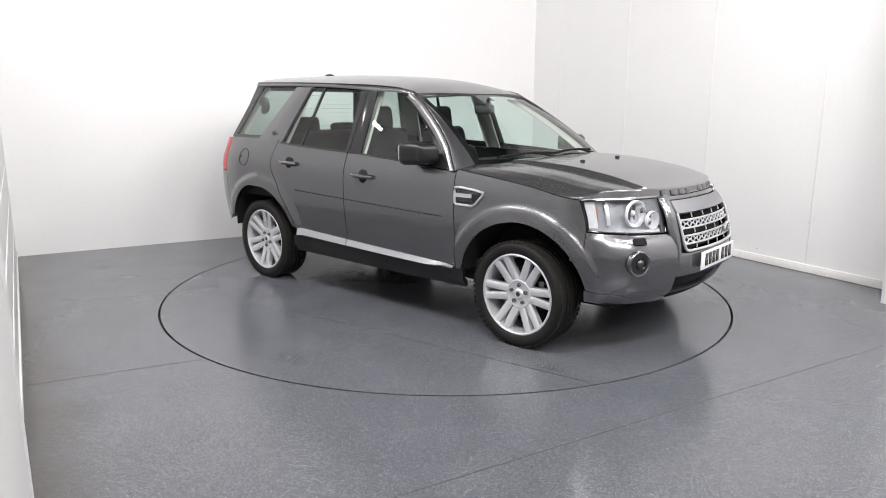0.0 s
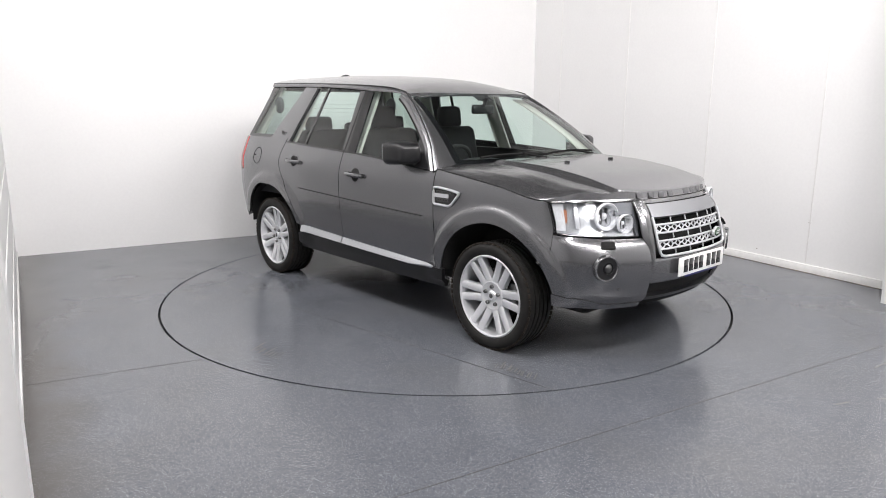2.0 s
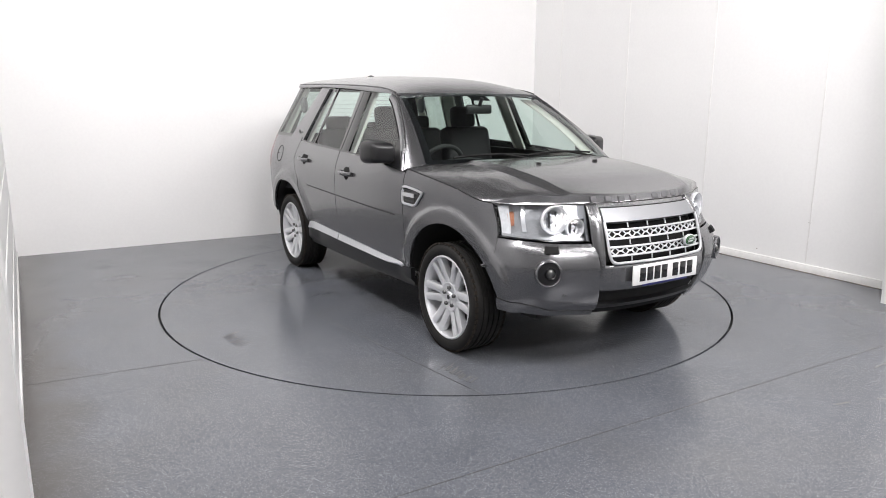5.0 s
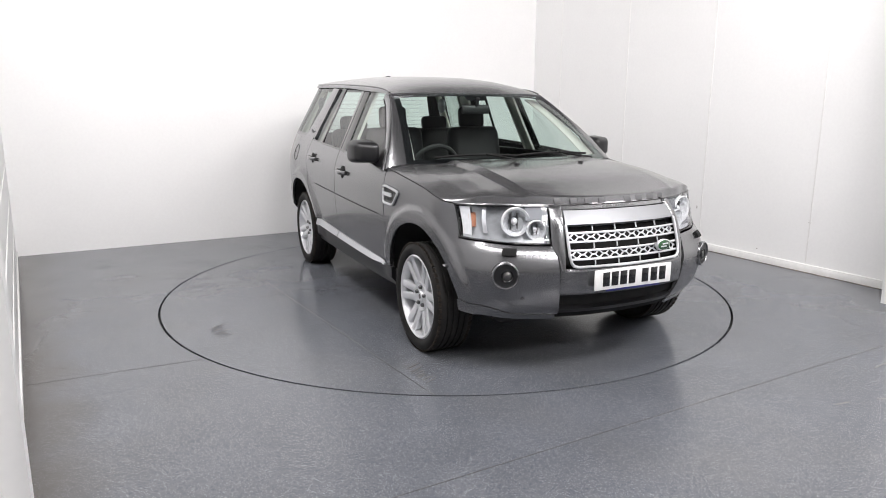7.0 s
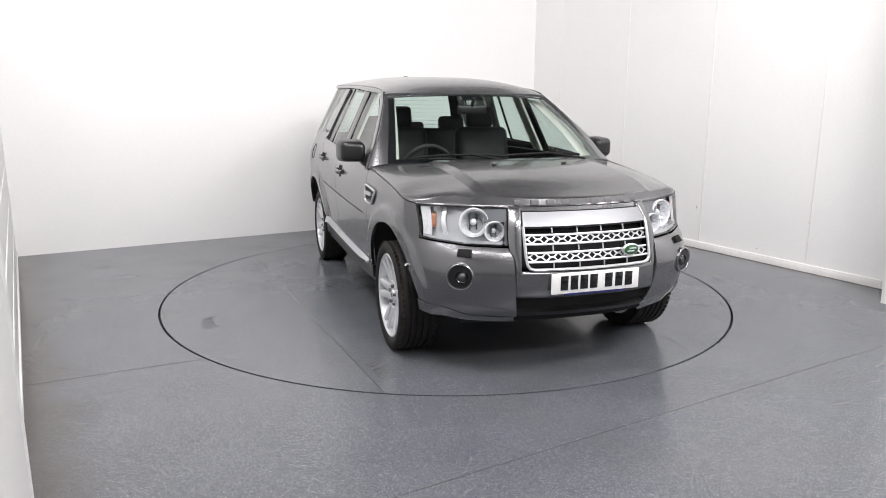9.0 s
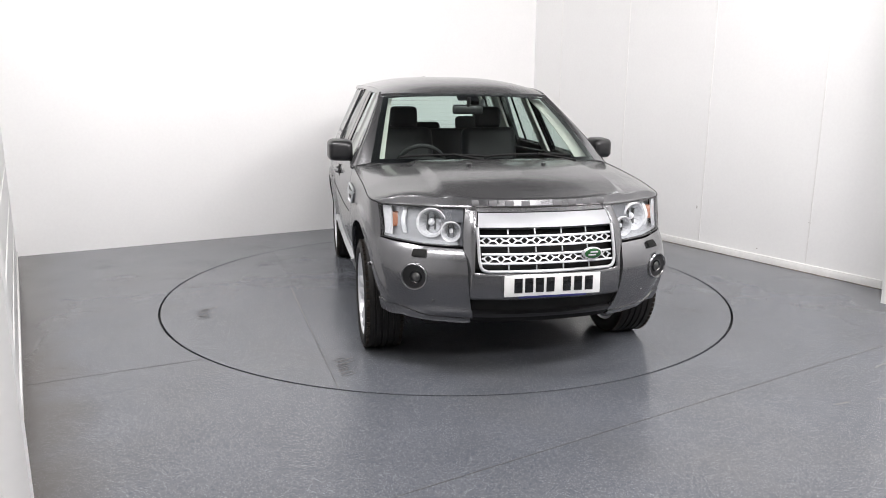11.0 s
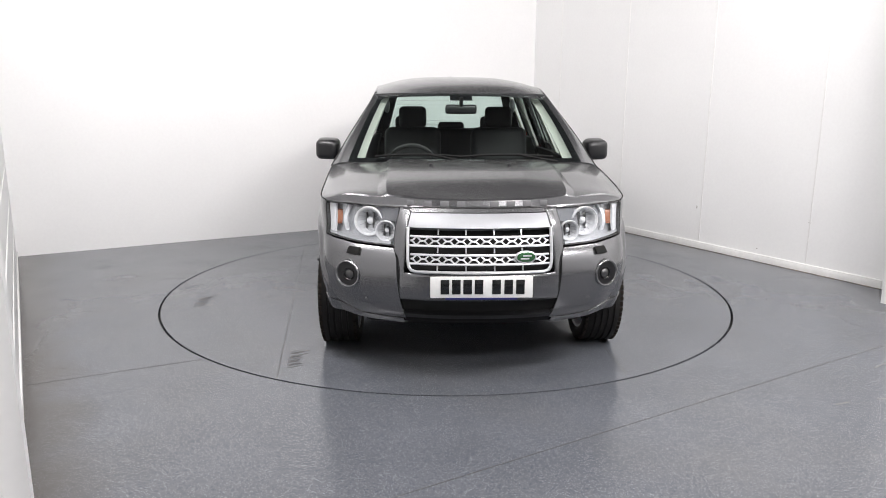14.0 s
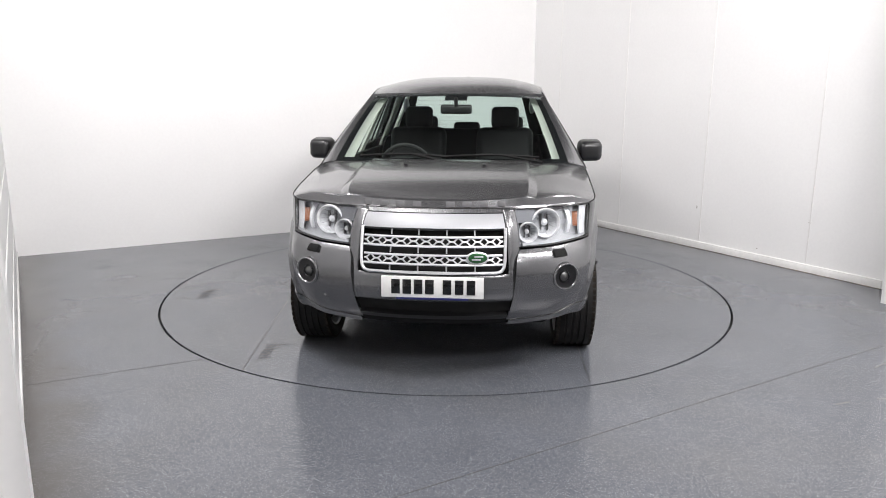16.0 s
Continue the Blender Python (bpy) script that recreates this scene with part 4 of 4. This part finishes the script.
DOOR_EDGE = [(1.068, 0.836), (1.22, 0.711), (1.31, 0.606), (1.394, 0.493), (1.497, 0.341), (1.548, 0.248)]


def build_greenhouse(side):
    # front and rear window frames of the doors, roof rail
    top_x = lin(-1.70, 0.25, 30)
    part("roof_rail", side_sheet([(x, win_top(x) + 0.004) for x in top_x], [(x, gut_z(x) - 0.002) for x in top_x], 30, 4, side, 0.006, 0.02, 0.006), PAINT, car)
    part("roof_gutter", tube([Vector((x, side * (glass_y(x, gut_z(x)) + 0.004), gut_z(x) + 0.001)) for x in lin(-1.7, 0.22, 24)], 0.006, 6), GLOSSBLACK, car)
    # A-pillar between the windscreen and the door window
    def a_pillar(t, v):
        w = ws_pt(side * 1.0, t)
        zd = 1.068 + (1.548 - 1.068) * t
        xd = interp(zd, DOOR_EDGE)
        d = Vector((xd, side * (glass_y(xd, zd) + 0.006), zd))
        p = w + (d - w) * v
        return p + Vector((0.35, side * 0.7, 0.4)) * (0.014 * 4 * v * (1 - v))
    part("a_pillar", grid(a_pillar, lin(0, 1, 20), lin(0, 1, 8), 0.02), PAINT, car)
    # foot of the pillar, down to the wing
    def foot(u, v):
        a = ws_pt(side * 1.0, 0.0)
        top = a + (Vector((0.80, side * (glass_y(0.80, 1.068) + 0.006), 1.068)) - a) * u
        bx = 0.93 + (0.835 - 0.93) * u
        low = body(side * s_x(bx), bonnet_edge_z(bx) - 0.012, 0.0)
        return top + (low - top) * v
    part("pillar_foot", grid(foot, lin(0, 1, 8), lin(0, 1, 6), 0.015), PAINT, car)
    # black door frame edge in front of the window, with the mirror corner
    outer = [(0.832, 1.064), (0.705, 1.22), (0.60, 1.31), (0.487, 1.394), (0.335, 1.497), (0.20, 1.570)]
    inner = [(0.775, 1.070), (0.640, 1.215), (0.535, 1.298), (0.425, 1.375), (0.29, 1.462), (0.17, 1.532)]
    seal = [(0.755, 1.070), (0.620, 1.212), (0.518, 1.290), (0.410, 1.366), (0.28, 1.450), (0.16, 1.522)]
    part("window_frame", side_sheet(outer, inner, 22, 7, side, 0.006, 0.02, 0.009), PAINT, car)
    part("window_seal", side_sheet(inner, seal, 22, 3, side, 0.002, 0.012), MATBLACK, car)
    part("frame_gap", tube([Vector((x + 0.004, side * (glass_y(x, z) + 0.006), z + 0.003)) for x, z in outer], 0.0035, 6), VOID, car)
    part("mirror_corner", side_sheet([(0.765, 1.073), (0.58, 1.285)], [(0.60, 1.083), (0.57, 1.275)], 6, 5, side, 0.007, 0.012), BLACK, car)
    part("b_pillar", side_sheet([(-0.095, 1.128), (-0.135, 1.575)], [(-0.265, 1.136), (-0.30, 1.585)], 8, 8, side, 0.006, 0.015, 0.006), GLOSSBLACK, car, "gloss black door pillar")
    part("b_pillar_gap", side_sheet([(-0.2225, 1.128), (-0.2225, 1.58)], [(-0.2275, 1.128), (-0.2275, 1.58)], 4, 2, side, 0.013, 0.01), VOID, car)
    part("c_pillar", side_sheet([(-1.065, 1.165), (-1.02, 1.30), (-0.90, 1.612)], [(-1.415, 1.190), (-1.33, 1.32), (-1.11, 1.622)], 14, 10, side, 0.006, 0.02, 0.004), PAINT, car)
    part("quarter_border", side_sheet([(-1.80, 1.186), (-1.40, 1.182)], [(-1.79, 1.222), (-1.385, 1.216)], 8, 3, side, -0.001, 0.004), GLOSSBLACK, car)
    part("pillar_strip", side_sheet([(-1.075, 1.165), (-1.03, 1.30), (-0.912, 1.612)], [(-1.090, 1.165), (-1.045, 1.30), (-0.928, 1.614)], 14, 3, side, 0.014, 0.01), PAINT, car)
    p = Vector((-1.205, side * (glass_y(-1.205, 1.232) + 0.013), 1.232))
    mark = part("pillar_badge", lathe([(0.0001, 0.003), (0.022, 0.003), (0.027, 0.0), (0.027, -0.006)], 28), DISC, car, "small round grey pillar badge")
    mark.matrix_basis = Matrix.Translation(p) @ pose(0, 0, 0, 20 * side, 0, 0 if side > 0 else 180)
    part("d_pillar", side_sheet([(-1.79, 1.195), (-1.615, 1.63)], [(-1.845, 1.20), (-1.68, 1.65)], 8, 4, side, -0.004, 0.02), GLOSSBLACK, car)
    part("window_divider", side_sheet([(-0.81, 1.155), (-0.735, 1.612)], [(-0.835, 1.155), (-0.76, 1.612)], 6, 3, side, 0.002, 0.012), GLOSSBLACK, car)
    # the panes
    panes = (
        ("front_window", [(-0.10, 1.12), (0.3, 1.10), (0.76, 1.06)], [(-0.14, 1.585), (0.10, 1.575), (0.47, 1.43)], GLASS),
        ("rear_window", [(-1.07, 1.16), (-0.6, 1.15), (-0.25, 1.13)], [(-0.91, 1.618), (-0.6, 1.612), (-0.28, 1.59)], DARKGLASS),
        ("quarter_window", [(-1.80, 1.19), (-1.6, 1.19), (-1.40, 1.185)], [(-1.63, 1.632), (-1.4, 1.63), (-1.10, 1.625)], SMOKE),
    )
    for name, low, high, m in panes:
        ob = part(name, side_sheet(low, high, 14, 10, side, -0.006, 0.0, 0.008), m, car)
        ob.visible_shadow = False
    # door mirror
    c = Vector((0.575, side * 0.972, 1.167))
    bm = box(c.x, c.y, c.z, 0.205, 0.176, 0.156, 0.042, seg=4)
    for v in bm.verts:
        k = (v.co.x - c.x) / 0.105
        v.co.x += -0.03 * side * (v.co.y - c.y) / 0.1
        if k > 0:
            v.co.y = c.y + (v.co.y - c.y) * (1 - 0.16 * k)
            v.co.z = c.z + (v.co.z - c.z) * (1 - 0.20 * k)
    mirror = part("door_mirror", bm, BLACK, car, "black plastic door mirror")
    part("mirror_glass", box(c.x - 0.1035, c.y, c.z, 0.006, 0.140, 0.118, 0.02, rz=6 * side), CHROME, mirror)
    part("mirror_arm", tube([Vector((0.63, side * 0.87, 1.115)), Vector((0.625, side * 0.90, 1.112)), Vector((0.615, side * 0.94, 1.12))], lambda t: 0.040 - 0.006 * t, 12, flat=0.6), BLACK, mirror)
    part("mirror_seam", box(c.x - 0.01, c.y, c.z - 0.040, 0.14, 0.150, 0.004, 0.0015), VOID, mirror)
    # pale inner trims
    def inner_a(t, v):
        p = ws_pt(side * (0.98 - 0.10 * v), t)
        return p + Vector((-0.05 - 0.05 * v, 0, -0.02))
    part("pillar_trim", grid(inner_a, lin(0.0, 1.0, 12), lin(0, 1, 4), 0.01), CREAM, car, "pale pillar trim")
    for xa, xb, za, zb in ((-0.11, -0.25, 1.0, 1.58), (-1.10, -1.36, 1.1, 1.62), (-1.72, -1.86, 1.1, 1.63)):
        part("pillar_trim", side_sheet([(xa, za), (xa - (0.03 if xa > -0.5 else -0.12), zb)], [(xb, za), (xb - (0.03 if xa > -0.5 else -0.16), zb)], 6, 4, side, -0.05, 0.02, -0.015), CREAM, car, "pale pillar trim")
    part("door_card", slanted(0.50, 1.10, lambda z: 0.80, lambda z: -1.05, 6, 12, side, -0.09, 0.02), DASH, car)
    part("quarter_card", slanted(0.70, 1.18, lambda z: -1.10, lambda z: -2.02, 6, 10, side, -0.09, 0.02), DASH, car)


both(build_greenhouse)
roof = part("roof", grid(roof_pt, lin(0, 1, 36), lin(-1, 1, roof_n), 0.02), PAINT, car)
ant = bmesh.new()
bmesh.ops.create_uvsphere(ant, u_segments=16, v_segments=10, radius=1.0, matrix=Matrix.Translation((-1.50, 0, 1.728)) @ Matrix.Diagonal((0.075, 0.026, 0.030, 1)))
part("aerial", ant, BLACK, roof, "black roof aerial")
part("headliner", grid(lambda u, f: roof_pt(u, f) * 1.0 + Vector((-0.02, 0, -0.035)), lin(0.02, 0.98, 14), lin(-0.95, 0.95, 13)), CREAM, car, "pale headlining")
ws = part("windscreen", grid(ws_pt, lin(-1, 1, 25), lin(0, 1, 14)), GLASS, car)
ws.visible_shadow = False
# black border print round the windscreen
def border(f0, f1, t0, t1, n, m):
    return grid(lambda f, t: ws_pt(f, t) + Vector((-0.002, 0, -0.003)), lin(f0, f1, n), lin(t0, t1, m))
part("screen_border", border(-1, 1, 0.0, 0.055, 25, 3), GLOSSBLACK, ws)
part("screen_border", border(-1, 1, 0.965, 1.0, 25, 3), GLOSSBLACK, ws)
part("screen_border", border(-1, -0.935, 0.05, 0.97, 3, 10), GLOSSBLACK, ws)
part("screen_border", border(0.935, 1, 0.05, 0.97, 3, 10), GLOSSBLACK, ws)
part("sensor_cover", border(-0.13, 0.13, 0.88, 0.968, 6, 4), GLOSSBLACK, ws)
# scuttle and wipers
part("scuttle", grid(lambda f, v: ws_pt(f, 0.0) * (1 - v) + Vector((bonnet_pt(f * 0.93, 0.0).x + 0.02, bonnet_pt(f * 0.93, 0.0).y, 1.095)) * v, lin(-1, 1, 21), (0, 1)), BLACK, car)
for y0, y1 in ((-0.62, -0.02), (-0.05, 0.60)):
    pts = [ws_pt(y / 0.80, 0.045 + 0.10 * (y - y0) / (y1 - y0) * (1 - (y - y0) / (y1 - y0)) * 1.0) + Vector((0.018, 0, 0.016)) for y in lin(y0, y1, 10)]
    wiper = part("wiper", tube(pts, 0.008, 6), MATBLACK, car)
    part("wiper_arm", tube([ws_pt((y1 + 0.02) / 0.80, 0.0) + Vector((0.03, 0, 0.01)), ws_pt((y0 * 0.4 + y1 * 0.6) / 0.80, 0.05) + Vector((0.02, 0, 0.030))], 0.009, 6), MATBLACK, wiper)
# tailgate
def tail_pt(f, t):
    return Vector((-1.92 + 0.19 * t - 0.12 * (1 - f * f), f * (0.80 - 0.18 * t), 1.14 + 0.53 * t))
tailgate = part("tailgate", grid(tail_pt, lin(-1, 1, 13), (0, 0.10)), PAINT, car)
part("tailgate_post", grid(tail_pt, (-1, -0.84), lin(0, 1, 8), 0.02), PAINT, tailgate)
part("tailgate_post", grid(tail_pt, (0.84, 1), lin(0, 1, 8), 0.02), PAINT, tailgate)
part("tailgate_header", grid(tail_pt, lin(-1, 1, 13), (0.88, 1.0), 0.02), PAINT, tailgate)
rear_glass = part("rear_glass", grid(tail_pt, lin(-0.85, 0.85, 13), lin(0.09, 0.89, 6)), DARKGLASS, tailgate)
rear_glass.visible_shadow = False
for k in range(9):
    part("heater_line", tube([tail_pt(f, 0.16 + 0.08 * k) + Vector((0.006, 0, 0)) for f in lin(-0.8, 0.8, 9)], 0.0012, 4), DISC, rear_glass)


# ---- inside the car ----
part("cabin_floor", box(-0.5, 0, 0.44, 2.9, 1.5, 0.06, 0.02), DASH, car)
def dash_pt(f, v):
    prof = [(0.98, 1.085), (0.80, 1.10), (0.66, 1.085), (0.58, 1.02), (0.55, 0.90), (0.60, 0.70)]
    k = v * (len(prof) - 1)
    i = min(int(k), len(prof) - 2)
    g = k - i
    x = prof[i][0] + (prof[i + 1][0] - prof[i][0]) * g
    z = prof[i][1] + (prof[i + 1][1] - prof[i][1]) * g
    return Vector((x - 0.12 * f * f, f * 0.80, z - 0.03 * f * f + (0.035 * math.exp(-((f + 0.47) / 0.2) ** 2) if 0.2 < v < 0.7 else 0)))
part("dashboard", grid(dash_pt, lin(-1, 1, 25), lin(0, 1, 16), 0.02), DASH, car)
wheel_c = Vector((0.40, -0.37, 1.02))
tiltm = pose(*wheel_c, 0, -65, 0)
steer = part("steering_wheel", tube([(0.185 * math.cos(a), 0.185 * math.sin(a), 0) for a in lin(0, 2 * math.pi, 41)[:-1]], 0.016, 8, closed=True), DASH, car, "dark steering wheel")
steer.matrix_basis = tiltm
part("wheel_hub", box(0, 0, -0.01, 0.13, 0.16, 0.05, 0.03), DASH, steer)
for a in (math.pi / 2, -math.pi / 2, math.pi):
    part("wheel_spoke", tube([(0.05 * math.cos(a), 0.05 * math.sin(a), 0), (0.18 * math.cos(a), 0.18 * math.sin(a), 0)], 0.016, 8), DASH, steer)
rv = ws_pt(0.0, 0.80)
mir = part("rear_view_mirror", box(rv.x - 0.10, 0, rv.z - 0.035, 0.03, 0.235, 0.07, 0.018, seg=3), BLACK, car, "black rear-view mirror")
part("mirror_stem", tube([(rv.x - 0.09, 0, rv.z - 0.01), (rv.x - 0.06, 0, rv.z + 0.05)], 0.014, 8), BLACK, mir)


def cushion(cx, cy, cz, sx, sy, sz, bevel, ry=0.0):
    return box(cx, cy, cz, sx, sy, sz, bevel, seg=4, ry=ry)


for side in (-1, 1):
    y = side * 0.37
    seat = part("front_seat", cushion(-0.02, y, 0.72, 0.52, 0.52, 0.18, 0.07), SEATM, car, "black leather front seat")
    part("backrest", cushion(-0.335, y, 0.98, 0.16, 0.48, 0.64, 0.065, -14), SEATM, seat)
    part("headrest", cushion(-0.43, y, 1.375, 0.10, 0.235, 0.185, 0.042, -8), SEATM, seat)
    for q in (-0.07, 0.07):
        part("headrest_post", tube([(-0.38, y + q, 1.18), (-0.425, y + q, 1.33)], 0.007, 6), CHROME, seat)
bench = part("rear_seat", cushion(-0.95, 0, 0.72, 0.50, 1.32, 0.20, 0.07), SEATM, car, "black leather rear bench")
part("backrest", cushion(-1.22, 0, 0.98, 0.16, 1.30, 0.56, 0.06, -16), SEATM, bench)
for y in (-0.42, 0.0, 0.42):
    part("headrest", cushion(-1.33, y, 1.30 if y else 1.27, 0.10, 0.26, 0.14 if y else 0.09, 0.04, -8), SEATM, bench)
for side in (-1, 1):
    sp = bmesh.new()
    bmesh.ops.create_uvsphere(sp, u_segments=18, v_segments=10, radius=1.0, matrix=Matrix.Translation((-1.63, side * 0.645, 1.47)) @ Matrix.Diagonal((0.075, 0.03, 0.075, 1)))
    part("belt_cover", sp, mat_bezel, car, "round dark belt reel cover")


# ---- wheels ----
def build_wheel():
    """Outer face towards -y, centred on the hub."""
    rim_prof = [(0.256, -0.085), (0.259, -0.102), (0.251, -0.107), (0.243, -0.101), (0.238, -0.080), (0.232, -0.02), (0.222, 0.06), (0.24, 0.10), (0.255, 0.105)]
    wheel = finish("wheel", lathe(rim_prof, 72), ALLOY, car, "silver ten-spoke alloy wheel")
    tp = [(0.254, -0.095), (0.262, -0.106), (0.278, -0.114), (0.298, -0.117), (0.315, -0.112), (0.326, -0.102), (0.333, -0.088)]
    grooves = []
    for y in (-0.055, -0.018, 0.018, 0.055):
        grooves += [(0.335, y - 0.007), (0.327, y - 0.005), (0.327, y + 0.005), (0.335, y + 0.007)]
    tp = tp + grooves + [(r, -y) for r, y in tp[::-1]]
    tyre = part("tyre", lathe(tp, 96), RUBBER, wheel, "black road tyre")
    blocks = bmesh.new()
    for k in range(60):
        a = 2 * math.pi * k / 60
        for y in (-0.093, 0.093):
            m = pose(0, 0, 0, 0, -math.degrees(a), 0) @ pose(0.3285, y, 0, 0, 0, 16 if y < 0 else -16)
            bmesh.ops.create_cube(blocks, size=1.0, matrix=m @ Matrix.Diagonal((0.010, 0.030, 0.024, 1)))
    tagged(part("tread", blocks, TREAD, tyre), kind="stuff")
    # spokes: seven pairs, each pair forked from the hub
    hub = part("hub", lathe([(0.0001, -0.083), (0.026, -0.083), (0.031, -0.079), (0.034, -0.073), (0.070, -0.072), (0.086, -0.078), (0.094, -0.074), (0.098, -0.055), (0.096, 0.02)], 48), ALLOY, wheel)
    def spoke(a, q):
        """One of a pair of near-parallel spokes; q is the side of the pair on which it lies."""
        def fn(u, v):
            r = 0.080 + (0.249 - 0.080) * u
            mid = q * (0.0262 + 0.0150 * u ** 1.3)
            half = 0.0255 - 0.0025 * u
            w = (v - 0.5) * 2
            y = -0.074 - 0.026 * u ** 1.2 - 0.003 * abs(w) ** 2 + 0.009 * max(0, abs(w) - 0.6) / 0.4
            if abs(w) > 0.99:
                y += 0.034
            l = mid + half * max(-1, min(1, w * 1.12))
            return Vector((r * math.cos(a) - l * math.sin(a), y, r * math.sin(a) + l * math.cos(a)))
        return grid(fn, lin(0, 1, 12), [0, 0.06, 0.25, 0.5, 0.75, 0.94, 1.0])
    for k in range(6):
        for q in (-1, 1):
            part("spoke", spoke(2 * math.pi * k / 6 + 0.03, q), ALLOY, wheel)
    part("cap_badge", lathe([(0.0001, -0.0845), (0.014, -0.0845), (0.016, -0.082)], 24), DISC, hub)
    for k in range(5):
        a = 2 * math.pi * k / 5 + 0.3
        nut = part("wheel_nut", lathe([(0.0001, -0.012), (0.009, -0.012), (0.0125, -0.007), (0.0125, 0.004)], 12), DISC, wheel)
        nut.matrix_basis = pose(0.055 * math.cos(a), -0.076, 0.058 * math.sin(a))
    part("brake_disc", lathe([(0.07, -0.015), (0.165, -0.015), (0.165, 0.01), (0.07, 0.01)], 48), DISC, wheel)
    part("caliper", box(0.135, -0.005, 0.03, 0.05, 0.06, 0.14, 0.012), DISC, wheel)
    part("wheel_back", lathe([(0.0001, 0.05), (0.222, 0.055)], 40), VOID, wheel)
    return wheel


first = build_wheel()
first.matrix_basis = pose(1.333, -0.803, HUB_Z)
for x, y, rz, ry in ((-1.333, -0.812, 0, 40), (1.333, 0.803, 180, 15), (-1.333, 0.812, 180, 70)):
    copy_thing(first, pose(x, y, HUB_Z, 0, ry, rz))


# ---- light panels overhead ----
def build_panel(eye, aim, long, wide, watts):
    thing = new("panel_light")
    thing.matrix_basis = look(eye, aim)
    tagged(thing, "white rectangular light panel hung under the dark ceiling", "light", "light panels")
    part("diffuser", box(0, 0, 0.012, long + 0.02, wide + 0.02, 0.012, 0.003), GLOW, thing)
    part("frame", box(0, 0, 0.045, long + 0.06, wide + 0.06, 0.05, 0.008), BLACK, thing)
    inv = look(eye, aim).inverted()
    for x in (-0.5, 0.5):
        foot = Vector((x, 0, 0.06))
        top = look(eye, aim) @ foot
        top.z = CEIL + 0.01
        part("hanger", tube([foot, inv @ top], 0.01, 8), BLACK, thing)


for row in LAMPS:
    build_panel(*row)


def motions():
    """The table and the car on it turn steadily."""
    table_rows, car_rows = [], []
    for k in range(33):
        t = 0.5 * k
        h = heading(t)
        c, s = math.cos(radians(h)), math.sin(radians(h))
        table_rows.append((t, pose(0, 0, 0, 0, 0, h)))
        car_rows.append((t, pose(OFF_X * c - OFF_Y * s, OFF_X * s + OFF_Y * c, 0, 0, 0, h)))
    walk(turntable, table_rows)
    walk(car, car_rows)


motions()
